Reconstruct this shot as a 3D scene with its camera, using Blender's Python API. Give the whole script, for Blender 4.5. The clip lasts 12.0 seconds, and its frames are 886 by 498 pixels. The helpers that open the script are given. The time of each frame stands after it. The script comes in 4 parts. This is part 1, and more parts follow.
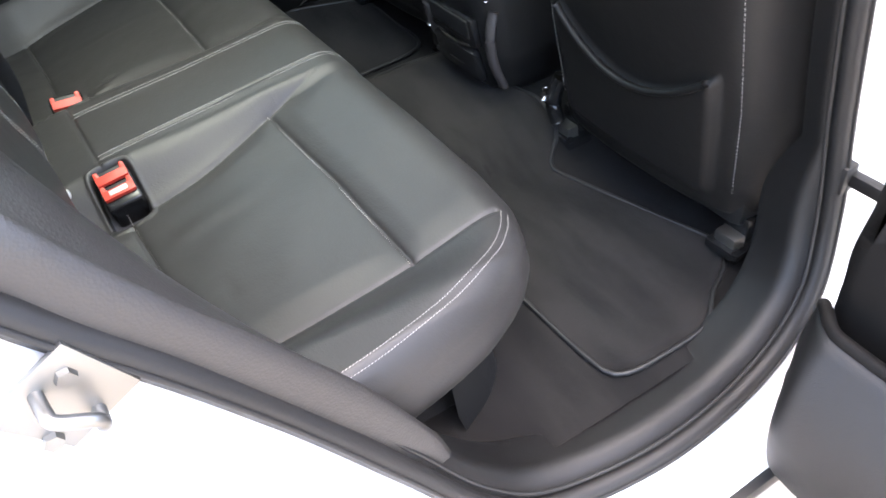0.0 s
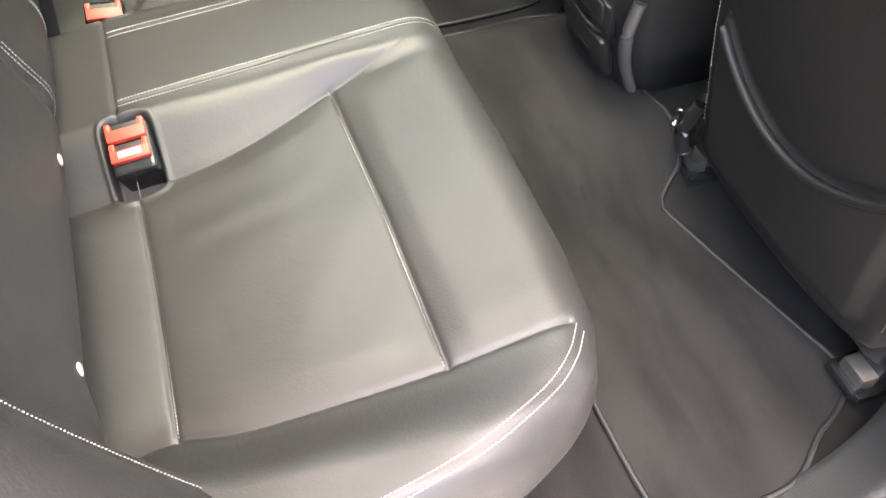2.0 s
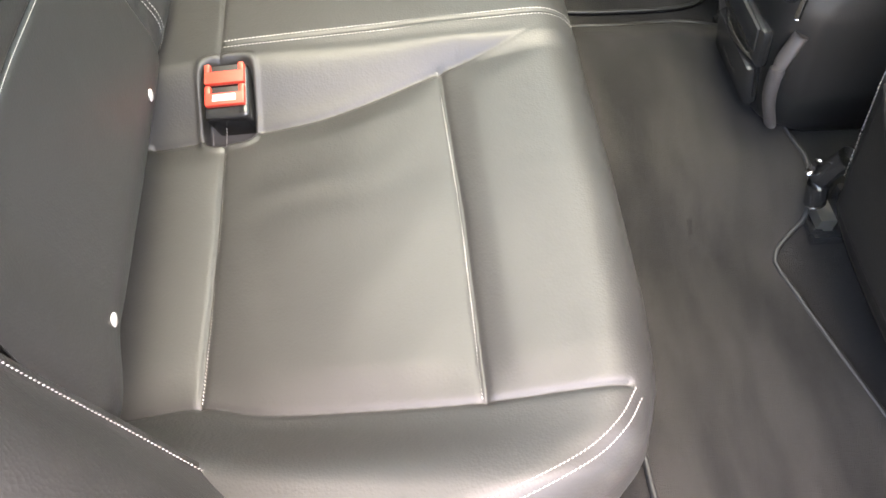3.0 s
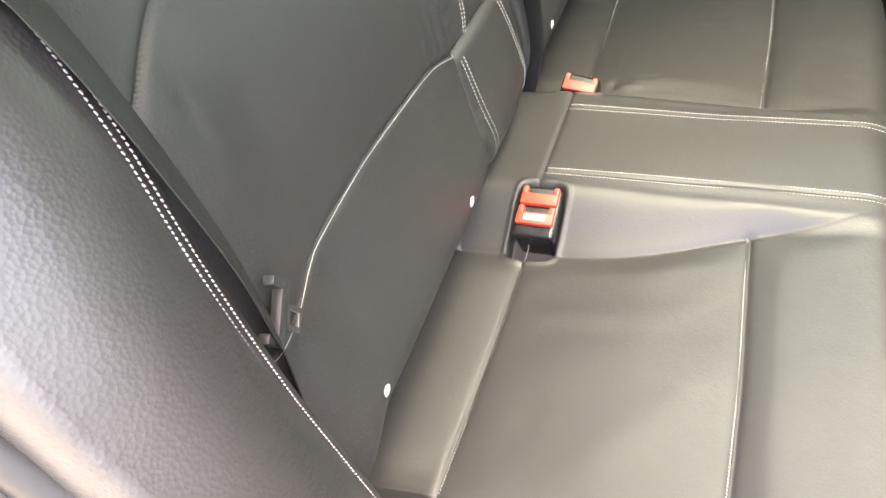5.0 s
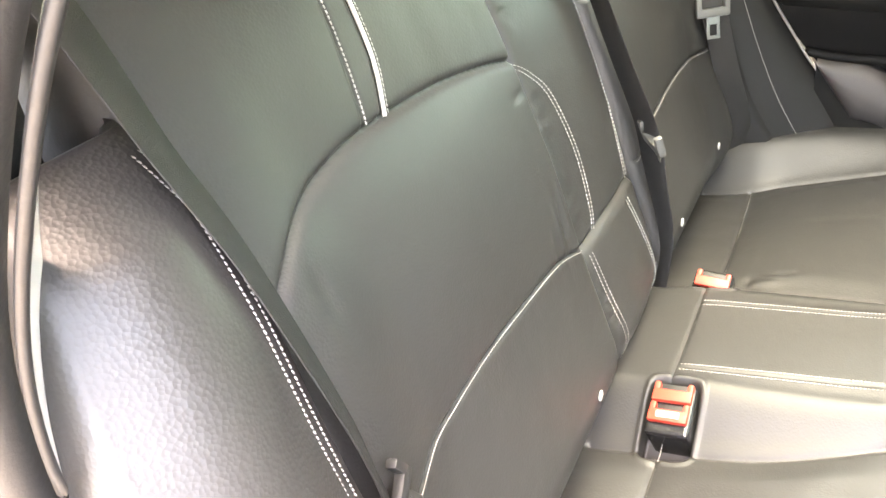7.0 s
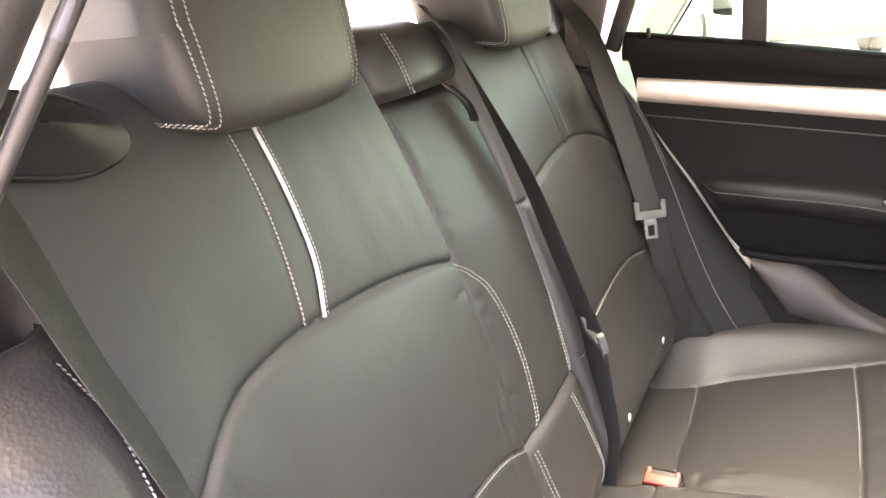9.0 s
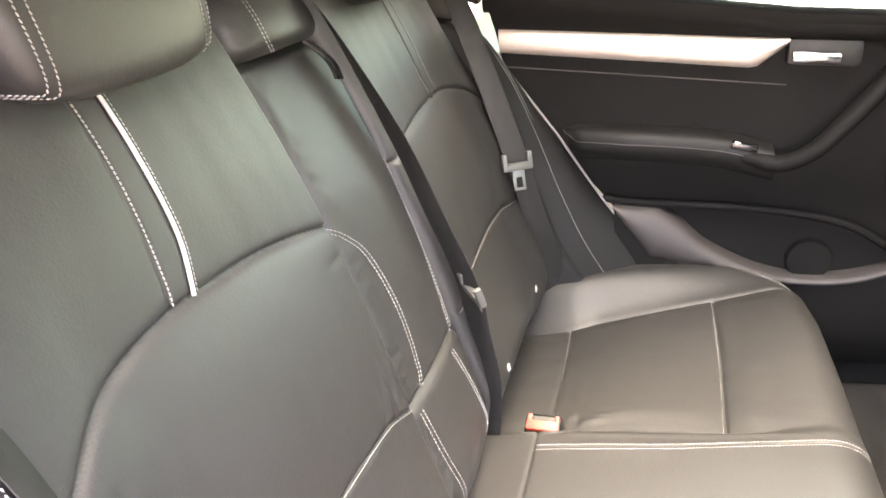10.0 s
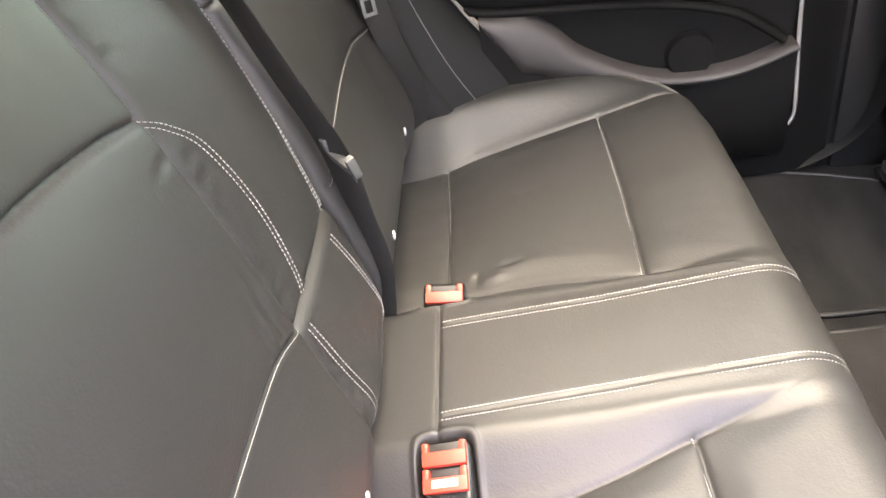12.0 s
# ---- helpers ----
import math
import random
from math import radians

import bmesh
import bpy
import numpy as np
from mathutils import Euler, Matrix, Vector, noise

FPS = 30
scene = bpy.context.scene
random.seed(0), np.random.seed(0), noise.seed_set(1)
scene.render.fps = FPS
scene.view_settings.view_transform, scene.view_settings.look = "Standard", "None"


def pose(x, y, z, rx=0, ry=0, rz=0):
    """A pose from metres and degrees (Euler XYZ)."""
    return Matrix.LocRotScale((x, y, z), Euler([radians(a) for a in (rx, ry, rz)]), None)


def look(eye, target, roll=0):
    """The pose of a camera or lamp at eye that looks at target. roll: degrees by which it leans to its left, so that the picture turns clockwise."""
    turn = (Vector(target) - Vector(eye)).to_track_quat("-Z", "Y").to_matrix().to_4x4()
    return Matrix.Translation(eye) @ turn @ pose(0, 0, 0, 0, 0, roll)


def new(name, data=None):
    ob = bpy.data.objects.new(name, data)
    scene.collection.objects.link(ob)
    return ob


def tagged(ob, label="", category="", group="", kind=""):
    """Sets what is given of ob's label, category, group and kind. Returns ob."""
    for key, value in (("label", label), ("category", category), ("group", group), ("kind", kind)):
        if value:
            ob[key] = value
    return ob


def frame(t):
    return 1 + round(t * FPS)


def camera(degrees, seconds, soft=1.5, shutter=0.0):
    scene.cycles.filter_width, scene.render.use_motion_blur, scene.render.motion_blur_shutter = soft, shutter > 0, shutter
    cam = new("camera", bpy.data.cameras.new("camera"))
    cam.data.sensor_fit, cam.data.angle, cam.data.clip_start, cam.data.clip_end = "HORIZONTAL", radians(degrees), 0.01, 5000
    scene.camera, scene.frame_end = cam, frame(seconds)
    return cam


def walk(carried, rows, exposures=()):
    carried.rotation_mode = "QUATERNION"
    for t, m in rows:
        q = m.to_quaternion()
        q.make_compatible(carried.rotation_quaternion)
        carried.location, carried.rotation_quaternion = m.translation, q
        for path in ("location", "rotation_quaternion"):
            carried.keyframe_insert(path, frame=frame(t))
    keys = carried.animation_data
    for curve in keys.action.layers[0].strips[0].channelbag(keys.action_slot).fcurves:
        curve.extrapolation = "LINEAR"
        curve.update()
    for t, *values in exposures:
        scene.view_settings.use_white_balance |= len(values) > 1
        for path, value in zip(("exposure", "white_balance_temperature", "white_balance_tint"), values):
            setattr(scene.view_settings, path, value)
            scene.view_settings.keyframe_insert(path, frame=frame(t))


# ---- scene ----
EXPOSURES = [(0, 3.85, 6800, 14), (0.6, 4.65, 7400, 16), (1.5, 4.8, 7900, 17), (3.5, 5.0, 8000, 16), (5.4, 5.15, 8500, 18), (6.3, 5.5, 8700, 18), (7.0, 5.7, 8700, 18), (9.0, 5.45, 8700, 27), (10.0, 5.65, 8600, 28), (11.0, 5.25, 8500, 27), (12, 5.25, 8400, 26)]
cam = camera(57.26, 12.0, shutter=0.12)
PATH = [
    (0, (1.3150, 0.0167, 1.4343), (0.6674, 0.3835, 0.7663), -5.59),
    (0.5, (1.2810, 0.1297, 1.4269), (0.5718, 0.3459, 0.7559), -3.59),
    (1, (1.2092, 0.1588, 1.4442), (0.5050, 0.3542, 0.7617), -3.91),
    (1.5, (1.0795, 0.1746, 1.4343), (0.4323, 0.4224, 0.7134), -1.83),
    (2, (1.0094, 0.2044, 1.4253), (0.4167, 0.4350, 0.6535), 1.96),
    (2.5, (0.9623, 0.2578, 1.4187), (0.3796, 0.4086, 0.6201), 4.00),
    (3, (0.9347, 0.2661, 1.4121), (0.3524, 0.3584, 0.6044), 4.54),
    (3.5, (0.9424, 0.2654, 1.4166), (0.3461, 0.2459, 0.6140), 1.68),
    (3.7, (0.9464, 0.2659, 1.4231), (0.3442, 0.1854, 0.6288), -0.24),
    (5.5, (0.9532, 0.2622, 1.4308), (0.2702, -0.0408, 0.7661), -5.12),
    (6, (0.9563, 0.2627, 1.4314), (0.2434, -0.0965, 0.8291), -6.62),
    (6.5, (0.9595, 0.2695, 1.4308), (0.2290, -0.1351, 0.8807), -7.40),
    (7, (0.9622, 0.2731, 1.4312), (0.2179, -0.1682, 0.9299), -8.20),
    (7.2, (0.9648, 0.2744, 1.4308), (0.2142, -0.1819, 0.9530), -8.56),
    (8.8, (0.9593, 0.2917, 1.4464), (0.1155, -0.1500, 1.1417), -5.85),
    (9, (0.9547, 0.2928, 1.4470), (0.0973, -0.1235, 1.1445), -5.71),
    (9.5, (0.9434, 0.2875, 1.4474), (0.0607, -0.0596, 1.1307), -5.68),
    (10, (0.9367, 0.2791, 1.4487), (0.0458, 0.0153, 1.0790), -5.87),
    (10.5, (0.9203, 0.2750, 1.4442), (0.0515, 0.0750, 0.9912), -6.75),
    (11, (0.8951, 0.2696, 1.4433), (0.0545, 0.1011, 0.9285), -8.57),
    (11.5, (0.8061, 0.2182, 1.4192), (0.0017, 0.1098, 0.8350), -9.02),
    (12, (0.7220, 0.1987, 1.4133), (-0.0811, 0.1106, 0.8240), -9.66),
]
walk(cam, [(t, look(eye, target, roll)) for t, eye, target, roll in PATH], EXPOSURES)

# ---- world, sun and large lights ----
world = bpy.data.worlds.new("sky")
scene.world = world
world.use_nodes = True
_wn = world.node_tree.nodes
_sky = _wn.new("ShaderNodeTexSky")
_sky.sky_type, _sky.sun_disc = "NISHITA", False
_sky.sun_elevation, _sky.sun_rotation = radians(82), radians(307)
_sky.dust_density, _sky.ozone_density = 3.0, 0.7
_wn["Background"].inputs["Strength"].default_value = 0.15
world.node_tree.links.new(_sky.outputs[0], _wn["Background"].inputs["Color"])
sun_data = bpy.data.lights.new("sun", "SUN")
sun_data.energy, sun_data.angle, sun_data.color = 0.6, radians(60), (1.0, 0.89, 0.86)
sun = new("sun", sun_data)
# a veiled sun, high over the side of the open door
sun.matrix_world = look((2.3, 1.0, 6.5), (0, 0, 0))


# ---- materials ----
def material(name, color, rough=0.5, metal=0.0, grain=0.0, grain_scale=300.0, vary=0.15, vary_scale=6.0, coat=0.0, sheen=0.0, spec=0.5, rough_vary=0.06):
    """A surface with two scales of variation: broad blotches in colour and gloss, fine grain in relief."""
    m = bpy.data.materials.new(name)
    m.use_nodes = True
    n, l = m.node_tree.nodes, m.node_tree.links
    b = n["Principled BSDF"]
    co = n.new("ShaderNodeTexCoord")
    big = n.new("ShaderNodeTexNoise")
    big.inputs["Scale"].default_value, big.inputs["Detail"].default_value = vary_scale, 5
    l.new(co.outputs["Object"], big.inputs["Vector"])
    ramp = n.new("ShaderNodeMix")
    ramp.data_type = "RGBA"
    ramp.inputs["A"].default_value = tuple(c * (1 - vary) for c in color) + (1,)
    ramp.inputs["B"].default_value = tuple(min(1, c * (1 + vary)) for c in color) + (1,)
    l.new(big.outputs["Fac"], ramp.inputs["Factor"])
    l.new(ramp.outputs["Result"], b.inputs["Base Color"])
    b.inputs["Metallic"].default_value = metal
    b.inputs["Specular IOR Level"].default_value = spec
    b.inputs["Coat Weight"].default_value = coat
    b.inputs["Coat Roughness"].default_value = 0.42 if coat < 0.4 else 0.05
    b.inputs["Sheen Weight"].default_value = sheen
    mr = n.new("ShaderNodeMapRange")
    mr.inputs["To Min"].default_value, mr.inputs["To Max"].default_value = max(0.02, rough - rough_vary), min(1, rough + rough_vary)
    l.new(big.outputs["Fac"], mr.inputs["Value"])
    l.new(mr.outputs["Result"], b.inputs["Roughness"])
    if grain:
        fine = n.new("ShaderNodeTexNoise")
        fine.inputs["Scale"].default_value, fine.inputs["Detail"].default_value = grain_scale, 3
        l.new(co.outputs["Object"], fine.inputs["Vector"])
        bump = n.new("ShaderNodeBump")
        bump.inputs["Strength"].default_value, bump.inputs["Distance"].default_value = grain, 0.002
        l.new(fine.outputs["Fac"], bump.inputs["Height"])
        l.new(bump.outputs["Normal"], b.inputs["Normal"])
    return m


def leather_material(name, color, rough, coat=0.2, spec=0.5, pebble=(340, 0.16, 0.0009), fold=0.15):
    """Pebbled hide: small cells in relief, soft creases, slight polish where it is worn."""
    m = material(name, color, rough, vary=0.14, vary_scale=5.0, rough_vary=0.06, coat=coat, spec=spec)
    n, l = m.node_tree.nodes, m.node_tree.links
    b = n["Principled BSDF"]
    co = n.new("ShaderNodeTexCoord")
    cell = n.new("ShaderNodeTexVoronoi")
    cell.inputs["Scale"].default_value = pebble[0]
    crease = n.new("ShaderNodeTexNoise")
    crease.inputs["Scale"].default_value, crease.inputs["Detail"].default_value = 20, 5
    l.new(co.outputs["Object"], cell.inputs["Vector"])
    l.new(co.outputs["Object"], crease.inputs["Vector"])
    b1, b2 = n.new("ShaderNodeBump"), n.new("ShaderNodeBump")
    b1.inputs["Strength"].default_value, b1.inputs["Distance"].default_value = pebble[1], pebble[2]
    b2.inputs["Strength"].default_value, b2.inputs["Distance"].default_value = fold, 0.008
    l.new(cell.outputs["Distance"], b1.inputs["Height"])
    l.new(crease.outputs["Fac"], b2.inputs["Height"])
    l.new(b2.outputs["Normal"], b1.inputs["Normal"])
    l.new(b1.outputs["Normal"], b.inputs["Normal"])
    return m


def carpet_material(name, color):
    """Short cut pile with brushed streaks."""
    m = material(name, color, 0.95, grain=0.9, grain_scale=700, vary=0.35, vary_scale=7, sheen=0.04, spec=0.08)
    n, l = m.node_tree.nodes, m.node_tree.links
    co, mp, st = n.new("ShaderNodeTexCoord"), n.new("ShaderNodeMapping"), n.new("ShaderNodeTexNoise")
    mp.inputs["Scale"].default_value, mp.inputs["Rotation"].default_value = (2.5, 9, 4), (0, 0, 0.35)
    st.inputs["Scale"].default_value, st.inputs["Detail"].default_value = 1.6, 5
    l.new(co.outputs["Object"], mp.inputs["Vector"])
    l.new(mp.outputs["Vector"], st.inputs["Vector"])
    ramp = n.new("ShaderNodeValToRGB")
    ramp.color_ramp.elements[0].position, ramp.color_ramp.elements[1].position = 0.36, 0.62
    ramp.color_ramp.elements[0].color = tuple(c * 0.5 for c in color) + (1,)
    ramp.color_ramp.elements[1].color = (color[0] * 1.7, color[1] * 1.66, color[2] * 1.6, 1)
    l.new(st.outputs["Fac"], ramp.inputs["Fac"])
    mix = n.new("ShaderNodeMix")
    mix.data_type = "RGBA"
    mix.inputs["Factor"].default_value = 0.6
    old = n["Principled BSDF"].inputs["Base Color"].links[0].from_socket
    l.new(old, mix.inputs["A"])
    l.new(ramp.outputs["Color"], mix.inputs["B"])
    l.new(mix.outputs["Result"], n["Principled BSDF"].inputs["Base Color"])
    return m


def tinted_pane(name, tint):
    """Darkened glass: lets part of the light straight through, with a clear gloss on top."""
    m = bpy.data.materials.new(name)
    m.use_nodes = True
    n, l = m.node_tree.nodes, m.node_tree.links
    n.remove(n["Principled BSDF"])
    tr, gl, mx, fr = n.new("ShaderNodeBsdfTransparent"), n.new("ShaderNodeBsdfGlossy"), n.new("ShaderNodeMixShader"), n.new("ShaderNodeFresnel")
    tr.inputs["Color"].default_value = (*tint, 1)
    gl.inputs["Roughness"].default_value = 0.02
    l.new(fr.outputs["Fac"], mx.inputs["Fac"])
    l.new(tr.outputs["BSDF"], mx.inputs[1])
    l.new(gl.outputs["BSDF"], mx.inputs[2])
    l.new(mx.outputs["Shader"], n["Material Output"].inputs["Surface"])
    return m


LEATHER = leather_material("black_leather", (0.0205, 0.0198, 0.0189), 0.51, 0.04, 0.52)
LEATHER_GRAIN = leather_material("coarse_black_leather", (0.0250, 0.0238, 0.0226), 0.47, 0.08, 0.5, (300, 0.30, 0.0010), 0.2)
# darker copy of the hide; on the far bolster it holds that side's shade
LEATHER_DARKENED = leather_material("darkened_black_leather", (0.0085, 0.0082, 0.0079), 0.58, 0.0, 0.3)
THREAD = material("white_thread", (0.29, 0.28, 0.265), 0.75, grain=0.3, grain_scale=900)
PIPING = material("pale_piping", (0.27, 0.26, 0.24), 0.6)
BROADPIPE = material("white_piping", (0.45, 0.44, 0.41), 0.4)
GREYPLASTIC = material("grey_moulded_plastic", (0.085, 0.085, 0.08), 0.4)
DARKGRIP = material("dark_grey_plastic", (0.022, 0.022, 0.021), 0.42)
WEBBING = material("belt_webbing", (0.0115, 0.0108, 0.0102), 0.55, grain=0.5, grain_scale=900)
PLASTIC = material("black_grained_plastic", (0.007, 0.007, 0.007), 0.5, grain=0.35, grain_scale=600)
GLOSS = material("gloss_black_plastic", (0.012, 0.012, 0.012), 0.22, vary=0.1)
RUBBER = material("black_rubber", (0.010, 0.010, 0.010), 0.55, grain=0.15, grain_scale=250)
CARPET = carpet_material("charcoal_carpet", (0.0120, 0.0114, 0.0109))
MATPILE = carpet_material("mat_pile", (0.0155, 0.0148, 0.0141))
RED = material("red_button", (0.50, 0.042, 0.024), 0.45, vary=0.05)
CHROME = material("chrome", (0.75, 0.75, 0.74), 0.18, metal=1.0, vary=0.05)
STEEL = material("brushed_steel", (0.26, 0.26, 0.25), 0.42, metal=1.0)
ALU = material("satin_aluminium_trim", (0.72, 0.63, 0.57), 0.36, metal=0.6, vary=0.06)
WHITE = material("white_car_paint", (0.78, 0.77, 0.74), 0.25, coat=0.6, vary=0.03)
HEADLINER = material("grey_headliner", (0.11, 0.105, 0.10), 0.95, grain=0.4, grain_scale=500)
DOORSKIN = material("soft_black_door_skin", (0.0048, 0.0045, 0.0042), 0.7, grain=0.35, grain_scale=420, spec=0.18)
TAUPE = material("taupe_door_lining", (0.046, 0.040, 0.038), 0.6, grain=0.3, grain_scale=400)
CONCRETE = material("pale_concrete", (0.38, 0.34, 0.28), 0.9, grain=0.6, grain_scale=40, vary=0.25, vary_scale=1.5)
RENDERWALL = material("pale_painted_wall", (0.60, 0.58, 0.53), 0.9, grain=0.3, grain_scale=60, vary=0.1)
SHUTTER = material("grey_shutter_metal", (0.30, 0.30, 0.29), 0.55, vary=0.15)
TYRE = material("tyre_rubber", (0.02, 0.02, 0.02), 0.8, grain=0.3, grain_scale=80)
DARKGLASS = material("dark_car_glass", (0.02, 0.025, 0.025), 0.05, vary=0.05)
GLASS = tinted_pane("green_tinted_glass", (0.76, 0.88, 0.79))
ROOFGLASS = tinted_pane("dark_roof_glass", (0.395, 0.475, 0.445))
SEATBACK = leather_material("dark_seat_back", (0.0080, 0.0076, 0.0072), 0.5, 0.0, 0.35)


# ---- mesh helpers ----
def from_grid(P, close_u=False):
    """Vertices and quads of a grid of points P[i][j]."""
    P = np.asarray(P, float)
    a, b = P.shape[:2]
    idx = np.arange(a * b).reshape(a, b)
    if close_u:
        idx = np.vstack([idx, idx[:1]])
    q = np.stack([idx[:-1, :-1], idx[1:, :-1], idx[1:, 1:], idx[:-1, 1:]], -1).reshape(-1, 4)
    return P.reshape(-1, 3), q


def mesh_object(name, pieces, mat, parent=None, label="", smooth=True):
    """One mesh object out of (vertices, faces) pairs."""
    vs, fs, base = [], [], 0
    for v, f in pieces:
        vs.extend([tuple(map(float, p)) for p in v])
        fs.extend([tuple(int(i) + base for i in q) for q in f])
        base += len(v)
    me = bpy.data.meshes.new(name)
    me.from_pydata(vs, [], fs)
    me.update()
    if smooth:
        me.polygons.foreach_set("use_smooth", [True] * len(me.polygons))
    me.materials.append(mat)
    ob = new(name, me)
    if parent:
        ob.parent = parent
    if label:
        tagged(ob, label)
    return ob


def part(name, bm, mat, parent=None, label="", smooth=True):
    """One bmesh as one mesh object under a thing or a part."""
    bmesh.ops.recalc_face_normals(bm, faces=bm.faces)
    me = bpy.data.meshes.new(name)
    bm.to_mesh(me)
    bm.free()
    if smooth:
        me.polygons.foreach_set("use_smooth", [True] * len(me.polygons))
        me.set_sharp_from_angle(angle=radians(40))
    me.materials.append(mat)
    ob = new(name, me)
    if parent:
        ob.parent = parent
    if label:
        tagged(ob, label)
    return ob


def thing(name, label, category, group="", kind=""):
    return tagged(new(name), label, category, group, kind)


def box(center, size, bevel=0.004, rot=None, segments=2, taper=None):
    """A bevelled box as a bmesh; taper scales the top in x and y."""
    bm = bmesh.new()
    bmesh.ops.create_cube(bm, size=1)
    for v in bm.verts:
        k = taper if (taper and v.co.z > 0) else (1, 1)
        v.co = Vector((v.co.x * size[0] * k[0], v.co.y * size[1] * k[1], v.co.z * size[2]))
    if bevel:
        bmesh.ops.bevel(bm, geom=list(bm.edges), offset=min(bevel, min(size) * 0.45), segments=segments, profile=0.6, affect="EDGES")
    m = Matrix.Translation(center)
    if rot:
        m = m @ Euler([radians(a) for a in rot]).to_matrix().to_4x4()
    bmesh.ops.transform(bm, matrix=m, verts=bm.verts)
    return bm


def joined(*bms):
    """Several bmeshes as one."""
    out = bmesh.new()
    for bm in bms:
        me = bpy.data.meshes.new("tmp")
        bm.to_mesh(me)
        bm.free()
        out.from_mesh(me)
        bpy.data.meshes.remove(me)
    return out


def spline(points, n):
    """n points on a smooth curve through the given ones (Catmull-Rom by arc length)."""
    p = np.asarray(points, float)
    p = np.vstack([2 * p[0] - p[1], p, 2 * p[-1] - p[-2]])
    out = []
    for i in range(1, len(p) - 2):
        for t in np.linspace(0, 1, 24, endpoint=False):
            a, b, c, d = p[i - 1], p[i], p[i + 1], p[i + 2]
            out.append(0.5 * (2 * b + (c - a) * t + (2 * a - 5 * b + 4 * c - d) * t * t + (3 * b - a - 3 * c + d) * t**3))
    out = np.array(out + [p[-2]])
    s = np.r_[0, np.cumsum(np.linalg.norm(np.diff(out, axis=0), axis=1))]
    w = np.linspace(0, s[-1], n)
    return np.stack([np.interp(w, s, out[:, k]) for k in range(out.shape[1])], 1)


def tube(points, radius, sides=8, flat=1.0, up=(0, 0, 1)):
    """A tube along points; flat squashes it along its second axis."""
    p = np.asarray(points, float)
    t = np.gradient(p, axis=0)
    t /= np.linalg.norm(t, axis=1)[:, None] + 1e-12
    a = np.cross(t, np.asarray(up, float))
    bad = np.linalg.norm(a, axis=1) < 1e-3
    a[bad] = np.cross(t[bad], (1, 0, 0.01))
    a /= np.linalg.norm(a, axis=1)[:, None]
    b = np.cross(a, t)
    ang = np.linspace(0, 2 * np.pi, sides, endpoint=False)
    ring = p[None] + radius * (np.cos(ang)[:, None, None] * a[None] + flat * np.sin(ang)[:, None, None] * b[None])
    v, f = from_grid(ring, close_u=True)
    n = len(p)
    f = [tuple(q) for q in f] + [tuple(range(0, sides * n, n)), tuple(range(n - 1, sides * n, n))[::-1]]
    return v, f


def ribbon(points, width, thick, across):
    """A strap: a flat band along points with its width along the given direction(s)."""
    p = np.asarray(points, float)
    w = np.broadcast_to(np.asarray(across, float), p.shape)
    w = w / np.linalg.norm(w, axis=1)[:, None]
    t = np.gradient(p, axis=0)
    nrm = np.cross(t, w)
    nrm /= np.linalg.norm(nrm, axis=1)[:, None]
    h, k = width / 2, thick / 2
    ring = [p - w * h - nrm * k * 0.3, p - w * h * 0.96 - nrm * k, p + w * h * 0.96 - nrm * k, p + w * h - nrm * k * 0.3,
            p + w * h + nrm * k * 0.3, p + w * h * 0.96 + nrm * k, p - w * h * 0.96 + nrm * k, p - w * h + nrm * k * 0.3]
    v, f = from_grid(np.array(ring), close_u=True)
    return v, f


def stitches(points, normals, length=0.0042, gap=0.0014, width=0.0013, slant=0.0):
    """Single stitches along a curve, each a small rounded bar half sunk into the hide."""
    p, nn = np.asarray(points, float), np.asarray(normals, float)
    s = np.r_[0, np.cumsum(np.linalg.norm(np.diff(p, axis=0), axis=1))]
    out = []
    for w in np.arange(0, s[-1] - length, length + gap):
        a = np.array([np.interp(w, s, p[:, k]) for k in range(3)])
        b = np.array([np.interp(w + length, s, p[:, k]) for k in range(3)])
        n = np.array([np.interp(w, s, nn[:, k]) for k in range(3)])
        n /= np.linalg.norm(n) + 1e-9
        d = b - a
        side = np.cross(n, d)
        side /= np.linalg.norm(side) + 1e-9
        a, b = a - side * slant, b + side * slant
        m = (a + b) / 2
        h = width / 2
        v = [a + side * h * 0.5, a - side * h * 0.5, m - side * h, b - side * h * 0.5, b + side * h * 0.5, m + side * h,
             m + n * width * 0.75 + d * 0.3, m + n * width * 0.75 - d * 0.3]
        f = [(0, 1, 7), (1, 2, 6, 7), (2, 3, 6), (3, 4, 6), (4, 5, 7, 6), (5, 0, 7)]
        out.append((np.array(v), f))
    return out


def smoothstep(a, b, x):
    t = np.clip((x - a) / (b - a), 0, 1)
    return t * t * (3 - 2 * t)


def line_distance(x, y, pts):
    """Distance from (x, y) to a polyline."""
    d = np.full(np.shape(x), 9.0)
    for (ax, ay), (bx, by) in zip(pts[:-1], pts[1:]):
        ux, uy = bx - ax, by - ay
        t = np.clip(((x - ax) * ux + (y - ay) * uy) / (ux * ux + uy * uy + 1e-12), 0, 1)
        d = np.minimum(d, np.hypot(x - ax - t * ux, y - ay - t * uy))
    return d


_rng = np.random.RandomState(7)
_WAVES = [(_rng.uniform(0, 2 * np.pi), _rng.uniform(0.5, 2.4), _rng.uniform(0, 2 * np.pi)) for _ in range(14)]


